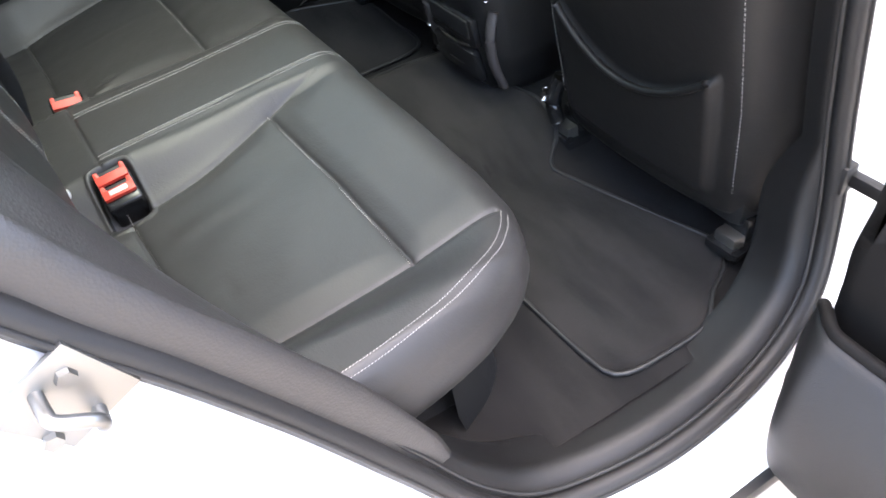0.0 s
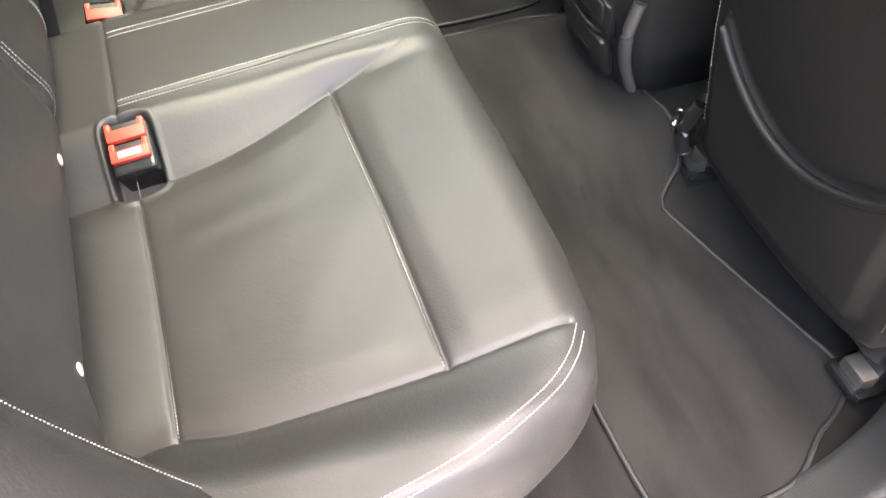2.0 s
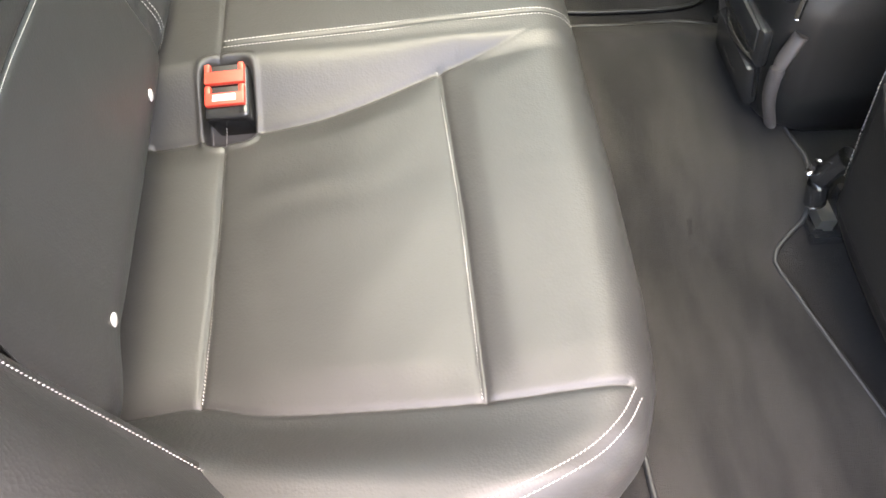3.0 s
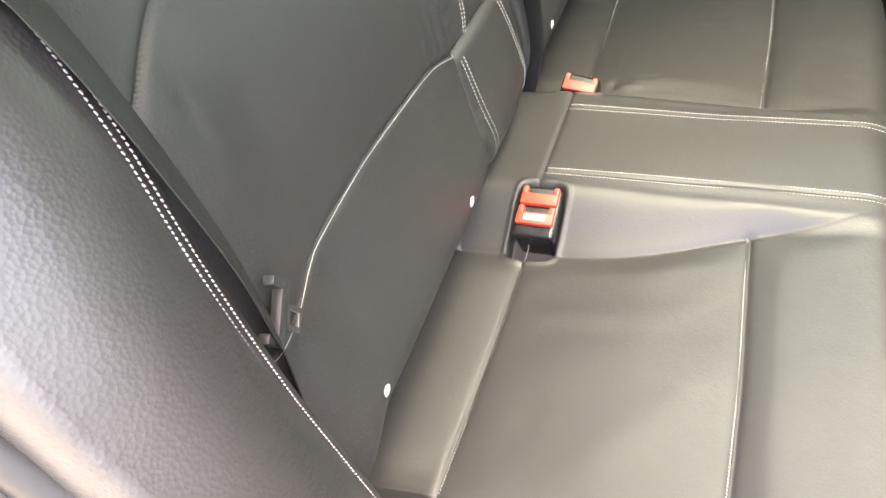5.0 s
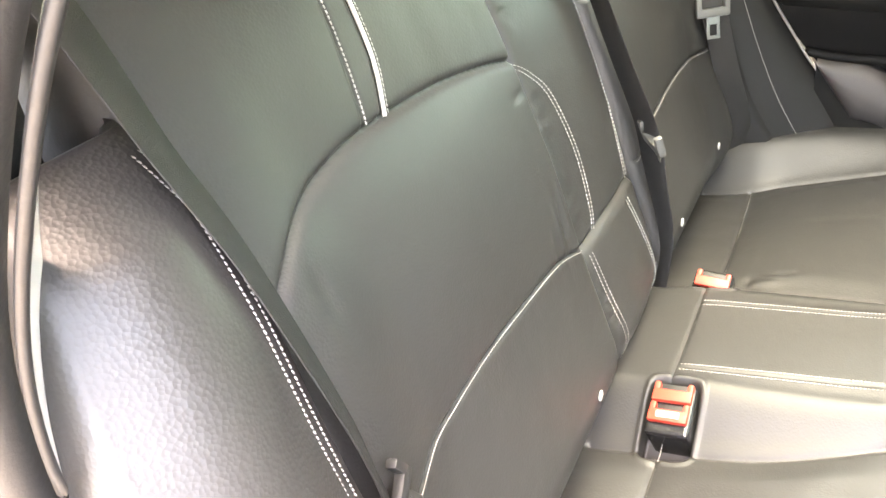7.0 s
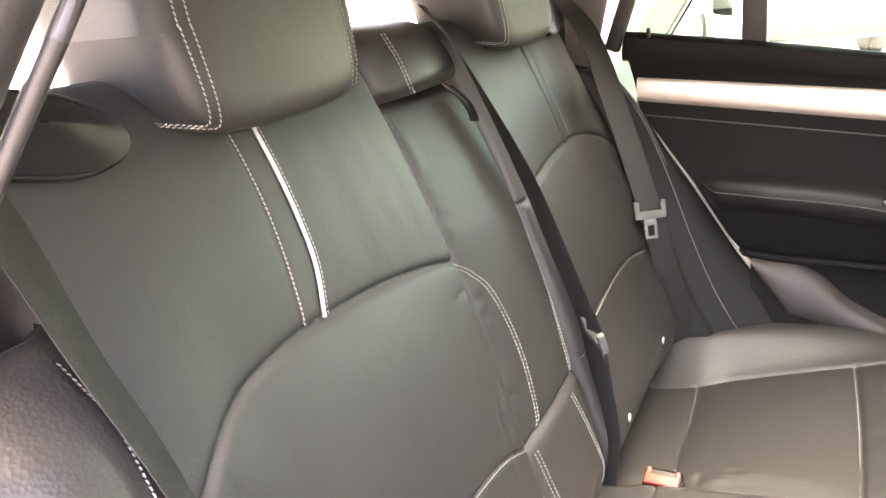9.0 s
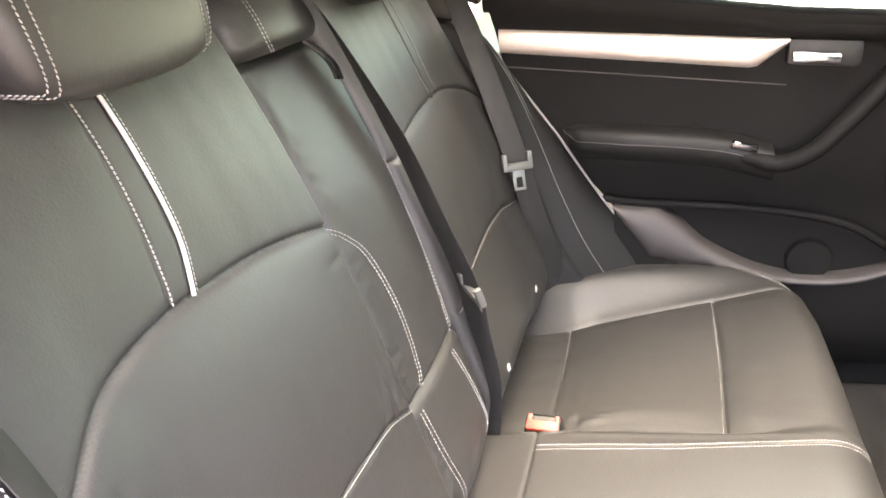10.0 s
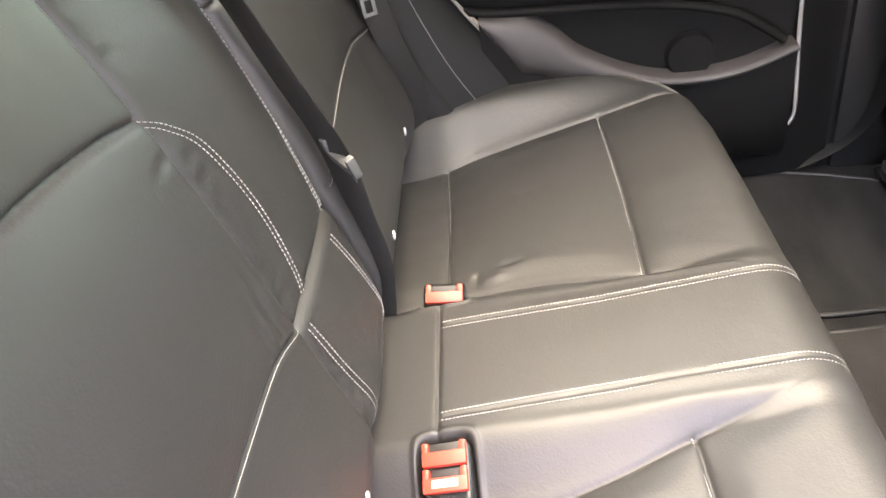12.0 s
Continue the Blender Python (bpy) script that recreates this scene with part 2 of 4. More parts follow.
def wobble(x, y, scale, seed=0.0):
    """Smooth irregular unevenness between about -1 and 1."""
    out = 0.0
    for turn, k, ph in _WAVES:
        u = np.cos(turn + seed) * x + np.sin(turn + seed) * y
        w = -np.sin(turn + seed) * x + np.cos(turn + seed) * y
        out = out + np.sin(u * scale * k + ph + 1.5 * np.sin(w * scale * 0.45 * k + 2 * ph)) / k
    return out / 5.0


def smooth_interp(x, xs, ys, width=0.08):
    """Interpolation through the given points with its corners rounded."""
    g = np.linspace(xs[0] - 0.2, xs[-1] + 0.2, 600)
    v = np.interp(g, xs, ys)
    k = max(3, int(width / (g[1] - g[0])) | 1)
    v = np.convolve(np.pad(v, k // 2, mode="edge"), np.hanning(k + 2)[1:-1] / np.hanning(k + 2)[1:-1].sum(), "valid")
    return np.interp(x, g, v)


# ---- rear bench cushion ----
CUSH_INNER = [(0.190, 0.0), (0.190, 0.11), (0.185, 0.20), (0.168, 0.28), (0.141, 0.367), (0.120, 0.45), (0.10, 0.50)]
CUSH_OUTER = [(0.566, 0.0), (0.564, 0.09), (0.582, 0.155), (0.595, 0.26), (0.604, 0.37), (0.608, 0.505)]
CUSH_REAR = [(0.178, 0.092), (0.37, 0.094), (0.564, 0.09)]
CUSH_FRONT = [(0.141, 0.367), (0.37, 0.372), (0.604, 0.37)]
EDGE_X = [0, 0.3, 0.5, 0.6, 0.66, 0.70, 0.74, 0.765, 0.775]
EDGE_Y = [0.560, 0.560, 0.556, 0.545, 0.520, 0.478, 0.395, 0.25, 0.0]


MID_Y = [0.094, 0.30, 0.50, 0.552]
MID_NEAR = [0.085, 0.078, 0.073, 0.072]
MID_FAR = [0.072, 0.074, 0.084, 0.088]


def seam(d, depth, width):
    """The dip where two pieces of hide are sewn together: rounded shoulders and a sharp bottom."""
    return depth * np.exp(-(np.abs(d) / width) ** 1.15)


def cushion_edge(ax):
    return smooth_interp(ax, EDGE_X, EDGE_Y, 0.04)


def cushion_top(x, y, detail=True):
    """Height of the bench: raised middle place, two hollowed seats, raised outer bolsters, rolled front."""
    ax = np.abs(x)
    inner = spline(CUSH_INNER, 60)
    outer = spline(CUSH_OUTER, 60)
    xi = np.interp(y, inner[:, 1], inner[:, 0])
    xo = np.interp(y, outer[:, 1], outer[:, 0])
    zc = smooth_interp(y, [0, 0.1, 0.3, 0.5, 0.6], [0.692, 0.709, 0.722, 0.742, 0.744])
    zb = smooth_interp(y, [0, 0.09, 0.2, 0.367, 0.5, 0.6], [0.628, 0.645, 0.666, 0.701, 0.735, 0.742])
    zo = smooth_interp(y, [0, 0.1, 0.2, 0.4, 0.5, 0.6], [0.708, 0.722, 0.732, 0.738, 0.740, 0.742])
    z = zc + (zb - zc) * smoothstep(0.105, np.maximum(xi, 0.135) + 0.004, ax)
    z = z + (zo - zb) * smoothstep(xo - 0.006, xo + 0.095, ax)
    inside = smoothstep(xi, xi + 0.05, ax) * (1 - smoothstep(xo - 0.05, xo, ax))
    z = z + 0.010 * inside * np.sin(np.pi * np.clip((y - 0.092) / 0.277, 0, 1)) ** 0.8 + 0.008 * inside * np.sin(np.pi * np.clip((y + 0.06) / 0.152, 0, 1))
    z = z + 0.005 * inside * smoothstep(0.37, 0.41, y) * smoothstep(0.56, 0.40, y)
    z = z + 0.004 * (1 - smoothstep(0.07, 0.10, ax)) * np.sin(np.pi * np.clip((y - 0.09) / 0.45, 0, 1))
    if detail:
        fade = 1 - smoothstep(0.36, 0.52, y)
        z = z - fade * seam(line_distance(ax, y, inner), 0.0065, 0.0042)
        z = z - seam(line_distance(ax, y, outer), 0.0050, 0.0040)
        z = z - seam(line_distance(ax, y, CUSH_REAR), 0.0040, 0.0030)
        z = z - seam(line_distance(ax, y, [(p[0], p[1] + 0.003) for p in CUSH_FRONT]), 0.0050, 0.0036)
        z = z - seam(np.abs(ax - np.where(x > 0, np.interp(y, MID_Y, MID_NEAR), np.interp(y, MID_Y, MID_FAR))), 0.0022, 0.0024) * (y > 0.09)
        z = z - seam(np.abs(y - 0.09), 0.0035, 0.0026) * (ax < 0.15)
        z = z + 0.0007 * wobble(x, y, 24.0) + 0.0004 * inside * wobble(x, y, 70.0, 2.0)
        z = z - pocket_depth(x, y)
        # the puckers beside the single buckle and across the seat
        for px, py, sx, sy, h in ((-0.215, 0.165, 0.008, 0.020, 0.0035), (-0.222, 0.138, 0.014, 0.008, -0.0035), (-0.235, 0.19, 0.009, 0.016, -0.003), (-0.228, 0.178, 0.006, 0.02, 0.002), (0.30, 0.19, 0.014, 0.05, 0.0013), (0.33, 0.21, 0.016, 0.05, -0.0012), (0.46, 0.16, 0.03, 0.012, -0.0010), (0.27, 0.13, 0.02, 0.010, -0.0012), (-0.33, 0.42, 0.02, 0.05, 0.0012), (-0.30, 0.135, 0.03, 0.010, -0.0012), (-0.41, 0.25, 0.012, 0.06, -0.0012)):
            z = z + h * np.exp(-((x - px) / sx) ** 2 - ((y - py) / sy) ** 2)
    edge = cushion_edge(ax)
    slope = np.gradient(cushion_edge(np.linspace(0, 0.775, 400)), 0.775 / 399)
    d = (edge - y) / np.sqrt(1 + np.interp(ax, np.linspace(0, 0.775, 400), slope) ** 2)
    k = np.clip(1 - d / 0.075, 0, 1)
    return z - 0.058 * (1 - np.sqrt(np.maximum(1 - k**2.6, 0)))


def pocket_depth(x, y):
    """The cut-outs in the cushion from which the belt buckles look out."""
    out = 0.0
    for cx, cy, hx, hy in ((0.158, 0.098, 0.044, 0.032), (-0.140, 0.096, 0.024, 0.033)):
        r = (np.abs((x - cx) / hx) ** 5 + np.abs((y - cy) / hy) ** 5) ** 0.2
        out = out + 0.045 * smoothstep(1.06, 0.92, r) - 0.003 * np.exp(-((r - 1.16) / 0.10) ** 2)
    return out


def cushion_normal(x, y):
    e = 0.004
    gx = (cushion_top(x + e, y, False) - cushion_top(x - e, y, False)) / (2 * e)
    gy = (cushion_top(x, y + e, False) - cushion_top(x, y - e, False)) / (2 * e)
    n = np.stack([-gx, -gy, np.ones_like(gx)], -1)
    return n / np.linalg.norm(n, axis=-1)[..., None]


def on_cushion(xy, lift=0.0):
    xy = np.asarray(xy, float)
    n = cushion_normal(xy[:, 0], xy[:, 1])
    p = np.stack([xy[:, 0], xy[:, 1], cushion_top(xy[:, 0], xy[:, 1], False)], 1)
    return p + n * lift, n


def rear_bench():
    bench = thing("rear_bench_cushion", "black leather rear bench cushion with pale stitching and piping", "seat cushion")
    u = np.linspace(-1, 1, 841)
    xs = 0.775 * np.sign(u) * (0.55 * np.abs(u) + 0.45 * np.sin(np.pi / 2 * np.abs(u)))
    v = np.linspace(0, 1, 341)
    X, V = np.meshgrid(xs, v, indexing="ij")
    Y = V * (cushion_edge(np.abs(X)) + 0.0901) - 0.09
    P = np.stack([X, Y, cushion_top(X, Y)], -1)
    rim = P[:, -1]
    skirt = []
    for k, (push, drop) in enumerate([(0.003, 0.012), (0.004, 0.028), (0.002, 0.046), (-0.004, 0.064), (-0.014, 0.078), (-0.035, 0.088), (-0.10, 0.092)]):
        q = rim.copy()
        q[:, 1] += push
        q[:, 0] *= 1 + push * 0.8
        q[:, 2] -= drop
        skirt.append(q)
    P = np.concatenate([P, np.stack(skirt, 1)], 1)
    mesh_object("cover", [from_grid(P)], LEATHER, bench)
    foot = rim[40:-40:2]
    kick = np.stack([np.stack([foot[:, 0] * 0.955, foot[:, 1] - back, np.full(len(foot), h)], 1) for back, h in ((0.060, 0.64), (0.056, 0.56), (0.048, 0.47), (0.036, 0.425))], 1)
    mesh_object("kick_panel", [from_grid(kick)], PLASTIC, bench, "dark moulded kick panel")
    for s in (-1, 1):
        for curve, shift in ((CUSH_REAR, 0.0015), (CUSH_FRONT, -0.0015)):
            p, n = on_cushion(spline([(s * x, y + shift) for x, y in curve], 90), -0.0022)
            mesh_object("stitching", stitches(p, n, 0.0030, 0.0012, 0.0013, 0.0006), THREAD, bench, "fine pale whip stitching")
        mid = MID_NEAR if s > 0 else MID_FAR
        for off in (-0.0058, 0.0058):
            p, n = on_cushion(spline([(s * m + off, y) for m, y in zip(mid, MID_Y)], 120))
            mesh_object("stitching", stitches(p, n, 0.0034, 0.0012, 0.0013, 0.0004), THREAD, bench, "pale double stitching")
        for off in (0.0, 0.010):
            line = np.array([(0.611, 0.512), (0.640, 0.490), (0.668, 0.455), (0.694, 0.40), (0.716, 0.33), (0.733, 0.23), (0.742, 0.10)])
            line = spline(line + np.array([off * 0.85, off * 0.5]), 120)
            p, n = on_cushion(line * (s, 1))
            mesh_object("stitching", stitches(p, n, 0.0036, 0.0012, 0.0013, 0.0004), THREAD, bench, "pale double stitching")
    return bench


rear_bench()

# ---- backrests ----
BACK_Z = [0.56, 0.64, 0.70, 0.745, 0.80, 0.90, 1.03, 1.14, 1.25, 1.35, 1.46]
BACK_Y = [-0.060, -0.020, 0.013, 0.028, 0.012, -0.018, -0.055, -0.090, -0.135, -0.180, -0.235]
ARC = [(0.125, 1.140), (0.20, 1.157), (0.30, 1.171), (0.40, 1.177), (0.47, 1.175), (0.545, 1.161), (0.60, 1.135), (0.64, 1.10)]
LOW = [(0.132, 0.902), (0.20, 0.922), (0.30, 0.931), (0.40, 0.936), (0.50, 0.932), (0.57, 0.926), (0.635, 0.918)]
PIPE = [(0.367, 1.375), (0.368, 1.305), (0.371, 1.255), (0.376, 1.218), (0.392, 1.178)]
SIDELINE = [(0.402, 1.375), (0.402, 1.308), (0.407, 1.256), (0.416, 1.20), (0.421, 1.181)]


def back_plane(z):
    zz = np.linspace(0.5, 1.5, 200)
    yy = np.interp(zz, BACK_Z, BACK_Y)
    yy = np.convolve(np.pad(yy, 5, mode="reflect", reflect_type="odd"), np.ones(11) / 11, "valid")
    return np.interp(z, zz, yy)


def back_surface(x, z, detail=True):
    """Front face of an outer backrest (mirrored for the other): lower flap, bowl, upper panel."""
    ax = np.abs(x)
    arc, low = spline(ARC, 60), spline(LOW, 60)
    za, zl = np.interp(ax, arc[:, 0], arc[:, 1]), np.interp(ax, low[:, 0], low[:, 1])
    y = back_plane(z)
    mid = np.clip((z - zl) / (za - zl), 0, 1)
    across = np.sin(np.pi * np.clip((ax - 0.125) / 0.515, 0, 1)) ** 0.6
    y = y + 0.013 * across * np.sin(np.pi * mid) ** 0.7 * (z > zl) * (z < za)
    y = y + 0.010 * across * np.sin(np.pi * np.clip((z - za) / 0.30, 0, 1)) * (z > za)
    y = y + 0.006 * across * np.sin(np.pi * np.clip((z - 0.6) / (zl - 0.6), 0, 1)) * (z < zl)
    y = y + 0.016 * smoothstep(0.50, 0.60, ax) * smoothstep(1.30, 1.1, z)
    if detail:
        y = y - seam(line_distance(ax, z, arc), 0.0080, 0.0032)
        for px, pz, sx, sz, h in ((0.165, 0.955, 0.005, 0.030, -0.0035), (0.182, 0.950, 0.005, 0.028, 0.0025), (0.152, 0.975, 0.005, 0.030, 0.002), (0.20, 0.945, 0.006, 0.02, -0.002), (0.155, 1.11, 0.02, 0.006, -0.002), (0.57, 1.11, 0.010, 0.02, -0.003)):
            y = y + h * np.exp(-((ax - px) / sx) ** 2 - ((z - pz) / sz) ** 2)
        y = y - seam(line_distance(ax, z, low), 0.0045, 0.0026) + 0.001 * (z < zl) * smoothstep(0.03, 0.0, zl - z)
        y = y - 0.003 * np.exp(-(line_distance(ax, z, spline(PIPE, 30)) / 0.003) ** 2)
        y = y - 0.0025 * np.exp(-(line_distance(ax, z, spline(SIDELINE, 30)) / 0.003) ** 2)
        y = y + 0.0008 * wobble(x, z, 22.0, 1.0) + 0.0010 * wobble(x, z * 0.3, 60.0, 3.0) * smoothstep(1.10, 1.25, z)
    for d, r in ((ax - 0.122, 0.022), (0.645 - ax, 0.034), (1.405 - z, 0.034)):
        k = np.clip(r - d, 0, r)
        y = y - (r - np.sqrt(np.maximum(r * r - k * k, 0)))
    return y


def on_back(xz, lift=0.0, sign=1):
    xz = np.asarray(xz, float)
    e = 0.004
    x, z = xz[:, 0], xz[:, 1]
    gx = (back_surface(x + e, z, False) - back_surface(x - e, z, False)) / (2 * e)
    gz = (back_surface(x, z + e, False) - back_surface(x, z - e, False)) / (2 * e)
    n = np.stack([-gx, np.ones_like(gx), -gz], 1)
    n /= np.linalg.norm(n, axis=1)[:, None]
    p = np.stack([x, back_surface(x, z, False), z], 1) + n * lift
    return p * (sign, 1, 1), n * (sign, 1, 1)


def outer_backrest(sign):
    side = thing("rear_seat_back", "black leather rear backrest with pale piping, folded upright", "backrest", "rear backrests")
    xs = np.linspace(0.122, 0.645, 260)
    zs = np.linspace(0.60, 1.405, 400)
    X, Z = np.meshgrid(xs, zs, indexing="ij")
    P = np.stack([X, back_surface(X, Z), Z], -1)
    rings = []
    for k in (0.02, 0.05, 0.09):
        q = P[:, -1].copy()
        q[:, 1] -= k
        q[:, 2] -= k * 0.12
        rings.append(q)
    P = np.concatenate([P, np.stack(rings, 1)], 1)
    lo, hi = P[0].copy(), P[-1].copy()
    lo[:, 1] -= 0.09
    hi[:, 1] -= 0.09
    P = np.concatenate([lo[None], P, hi[None]], 0)
    P[..., 0] *= sign
    v, f = from_grid(P)
    mesh_object("cover", [(v, f if sign > 0 else f[:, ::-1])], LEATHER, side)
    p, n = on_back(spline(PIPE, 70), 0.0008 if sign > 0 else -0.001, sign)
    mesh_object("piping", [tube(p, 0.0021)], BROADPIPE if sign > 0 else LEATHER_DARKENED, side, "broad pale piping" if sign > 0 else "black leather piping")
    for off, curve in ((-0.0065, PIPE), (0.0, SIDELINE)):
        p, n = on_back(spline([(a + off, b) for a, b in curve], 70), 0.0006, sign)
        mesh_object("stitching", stitches(p, n, 0.0036, 0.0010, (0.0017 if off == 0 else 0.0011) if sign > 0 else 0.0008, 0.0003), THREAD, side, "pale stitching")
    p, n = on_back(spline([(a, b - 0.002) for a, b in LOW], 80), 0.0004, sign)
    mesh_object("piping", [tube(p, 0.0004)], PIPING, side, "thin pale edge cord")
    for x, z in ((0.224, 0.753), (0.525, 0.757)):
        p, n = on_back([(x, z)], 0.001, sign)
        bm = bmesh.new()
        bmesh.ops.create_uvsphere(bm, u_segments=16, v_segments=8, radius=0.0068)
        bmesh.ops.scale(bm, vec=(1, 0.35, 1.15), verts=bm.verts)
        bmesh.ops.transform(bm, matrix=Matrix.Translation(p[0]), verts=bm.verts)
        part("clip_cap", bm, BROADPIPE, side, "round white plastic cap")
    return side


outer_backrest(1)
outer_backrest(-1)


def centre_backrest():
    mid = thing("centre_seat_back", "black leather fold-down centre backrest with pull strap", "backrest")

    def face(x0, x1, z0, z1, push, bulge, r=0.012, nx=40, nz=90):
        u, w = np.linspace(0, 1, nx), np.linspace(0, 1, nz)
        U, W = np.meshgrid(u, w, indexing="ij")
        Z = z0 + (z1 - z0) * W
        a = x0[0] + (x0[1] - x0[0]) * W
        b = x1[0] + (x1[1] - x1[0]) * W
        X = a + (b - a) * U
        Y = back_plane(Z) + push + bulge * np.sin(np.pi * U) ** 0.7 * np.sin(np.pi * W) ** 0.5 + 0.001 * wobble(X, Z, 40)
        Y = Y + 0.0014 * np.exp(-((X - b + 0.02) / 0.01) ** 2) * np.sin(Z * 160 + 3 * np.sin(Z * 47))
        for d in ((X - a), (b - X), (Z - z0), (z1 - Z)):
            k = np.clip(r - d, 0, r)
            Y = Y - (r - np.sqrt(np.maximum(r * r - k * k, 0)))
        P = np.stack([X, Y, Z], -1)
        back = lambda e: e - np.array([0, 0.06, 0])
        P = np.concatenate([back(P[:1]), P, back(P[-1:])], 0)
        P = np.concatenate([back(P[:, :1]), P, back(P[:, -1:])], 1)
        return from_grid(P)

    def sewn(xz, x0, x1, z0, z1, push, bulge):
        """Points of a line on a panel's face, just above the hide."""
        w = np.clip((xz[:, 1] - z0) / (z1 - z0), 0.01, 0.99)
        a, b = x0[0] + (x0[1] - x0[0]) * w, x1[0] + (x1[1] - x1[0]) * w
        u = np.clip((xz[:, 0] - a) / (b - a), 0.02, 0.98)
        y = back_plane(xz[:, 1]) + push + bulge * np.sin(np.pi * u) ** 0.7 * np.sin(np.pi * w) ** 0.5
        for d in (xz[:, 0] - a, b - xz[:, 0], z1 - xz[:, 1]):
            k = np.clip(0.012 - d, 0, 0.012)
            y = y - (0.012 - np.sqrt(np.maximum(0.012 ** 2 - k * k, 0)))
        return np.stack([xz[:, 0], y + 0.0009, xz[:, 1]], 1)

    mesh_object("armrest_panel", [face((-0.124, -0.128), (0.118, 0.110), 0.885, 1.318, -0.016, 0.014)], LEATHER, mid)
    mesh_object("lower_panel", [face((-0.090, -0.112), (0.135, 0.122), 0.62, 0.888, -0.009, 0.012)], LEATHER, mid)
    mesh_object("top_pad", [face((-0.135, -0.115), (0.112, 0.115), 1.322, 1.412, -0.004, 0.022, 0.03)], LEATHER, mid)
    for line in ([(-0.056, 0.878), (-0.070, 0.80), (-0.084, 0.70)], [(0.103, 0.879), (0.098, 0.80), (0.078, 0.70)]):
        for off in (-0.0045, 0.0045):
            xz = spline([(a + off, b) for a, b in line], 50)
            p = sewn(xz, (-0.090, -0.112), (0.135, 0.122), 0.62, 0.888, -0.009, 0.012)
            mesh_object("stitching", stitches(p, np.tile((0, 1, 0.3), (50, 1))), THREAD, mid, "pale double stitching")
    for line in ([(0.116, 1.131), (0.092, 1.112), (0.066, 1.077), (0.050, 0.997), (0.054, 0.92), (0.064, 0.888)], [(-0.122, 1.15), (-0.119, 1.04), (-0.108, 0.97), (-0.097, 0.89)]):
        for off in (-0.004, 0.004):
            xz = spline([(a + off, b) for a, b in line], 60)
            p = sewn(xz, (-0.124, -0.128), (0.118, 0.110), 0.885, 1.318, -0.016, 0.014)
            mesh_object("stitching", stitches(p, np.tile((0, 1, 0.3), (60, 1))), THREAD, mid, "pale double stitching")
    for off in (0, 0.008):
        xz = spline([(0.062 + off, 1.405), (0.058 + off, 1.37), (0.066 + off, 1.33)], 30)
        p = np.stack([xz[:, 0], back_plane(xz[:, 1]) + 0.016, xz[:, 1]], 1)
        mesh_object("stitching", stitches(p, np.tile((0, 1, 0.3), (30, 1))), THREAD, mid, "pale stitching")
    z = np.linspace(1.327, 1.272, 20)
    xx = np.linspace(-0.040, -0.075, 20)
    p = np.stack([xx, back_plane(z) + 0.004 + 0.012 * np.sin(np.linspace(0.4, 3.0, 20)), z], 1)
    mesh_object("pull_strap", [ribbon(p, 0.026, 0.004, (1, 0, 0.2))], GLOSS, mid, "black pull strap")
    return mid


centre_backrest()


# ---- side bolsters beside the backrests ----
WEDGE_Z = [0.60, 0.70, 0.80, 0.90, 1.00, 1.10, 1.18, 1.24, 1.27]
WEDGE_IN_Y = [0.190, 0.125, 0.066, 0.032, 0.004, -0.024, -0.052, -0.085, -0.130]
WEDGE_OUT_Y = [0.290, 0.240, 0.186, 0.120, 0.050, -0.014, -0.058, -0.090, -0.130]
WEDGE_IN_X = [0.668, 0.660, 0.650, 0.655, 0.660, 0.660, 0.652, 0.648, 0.648]


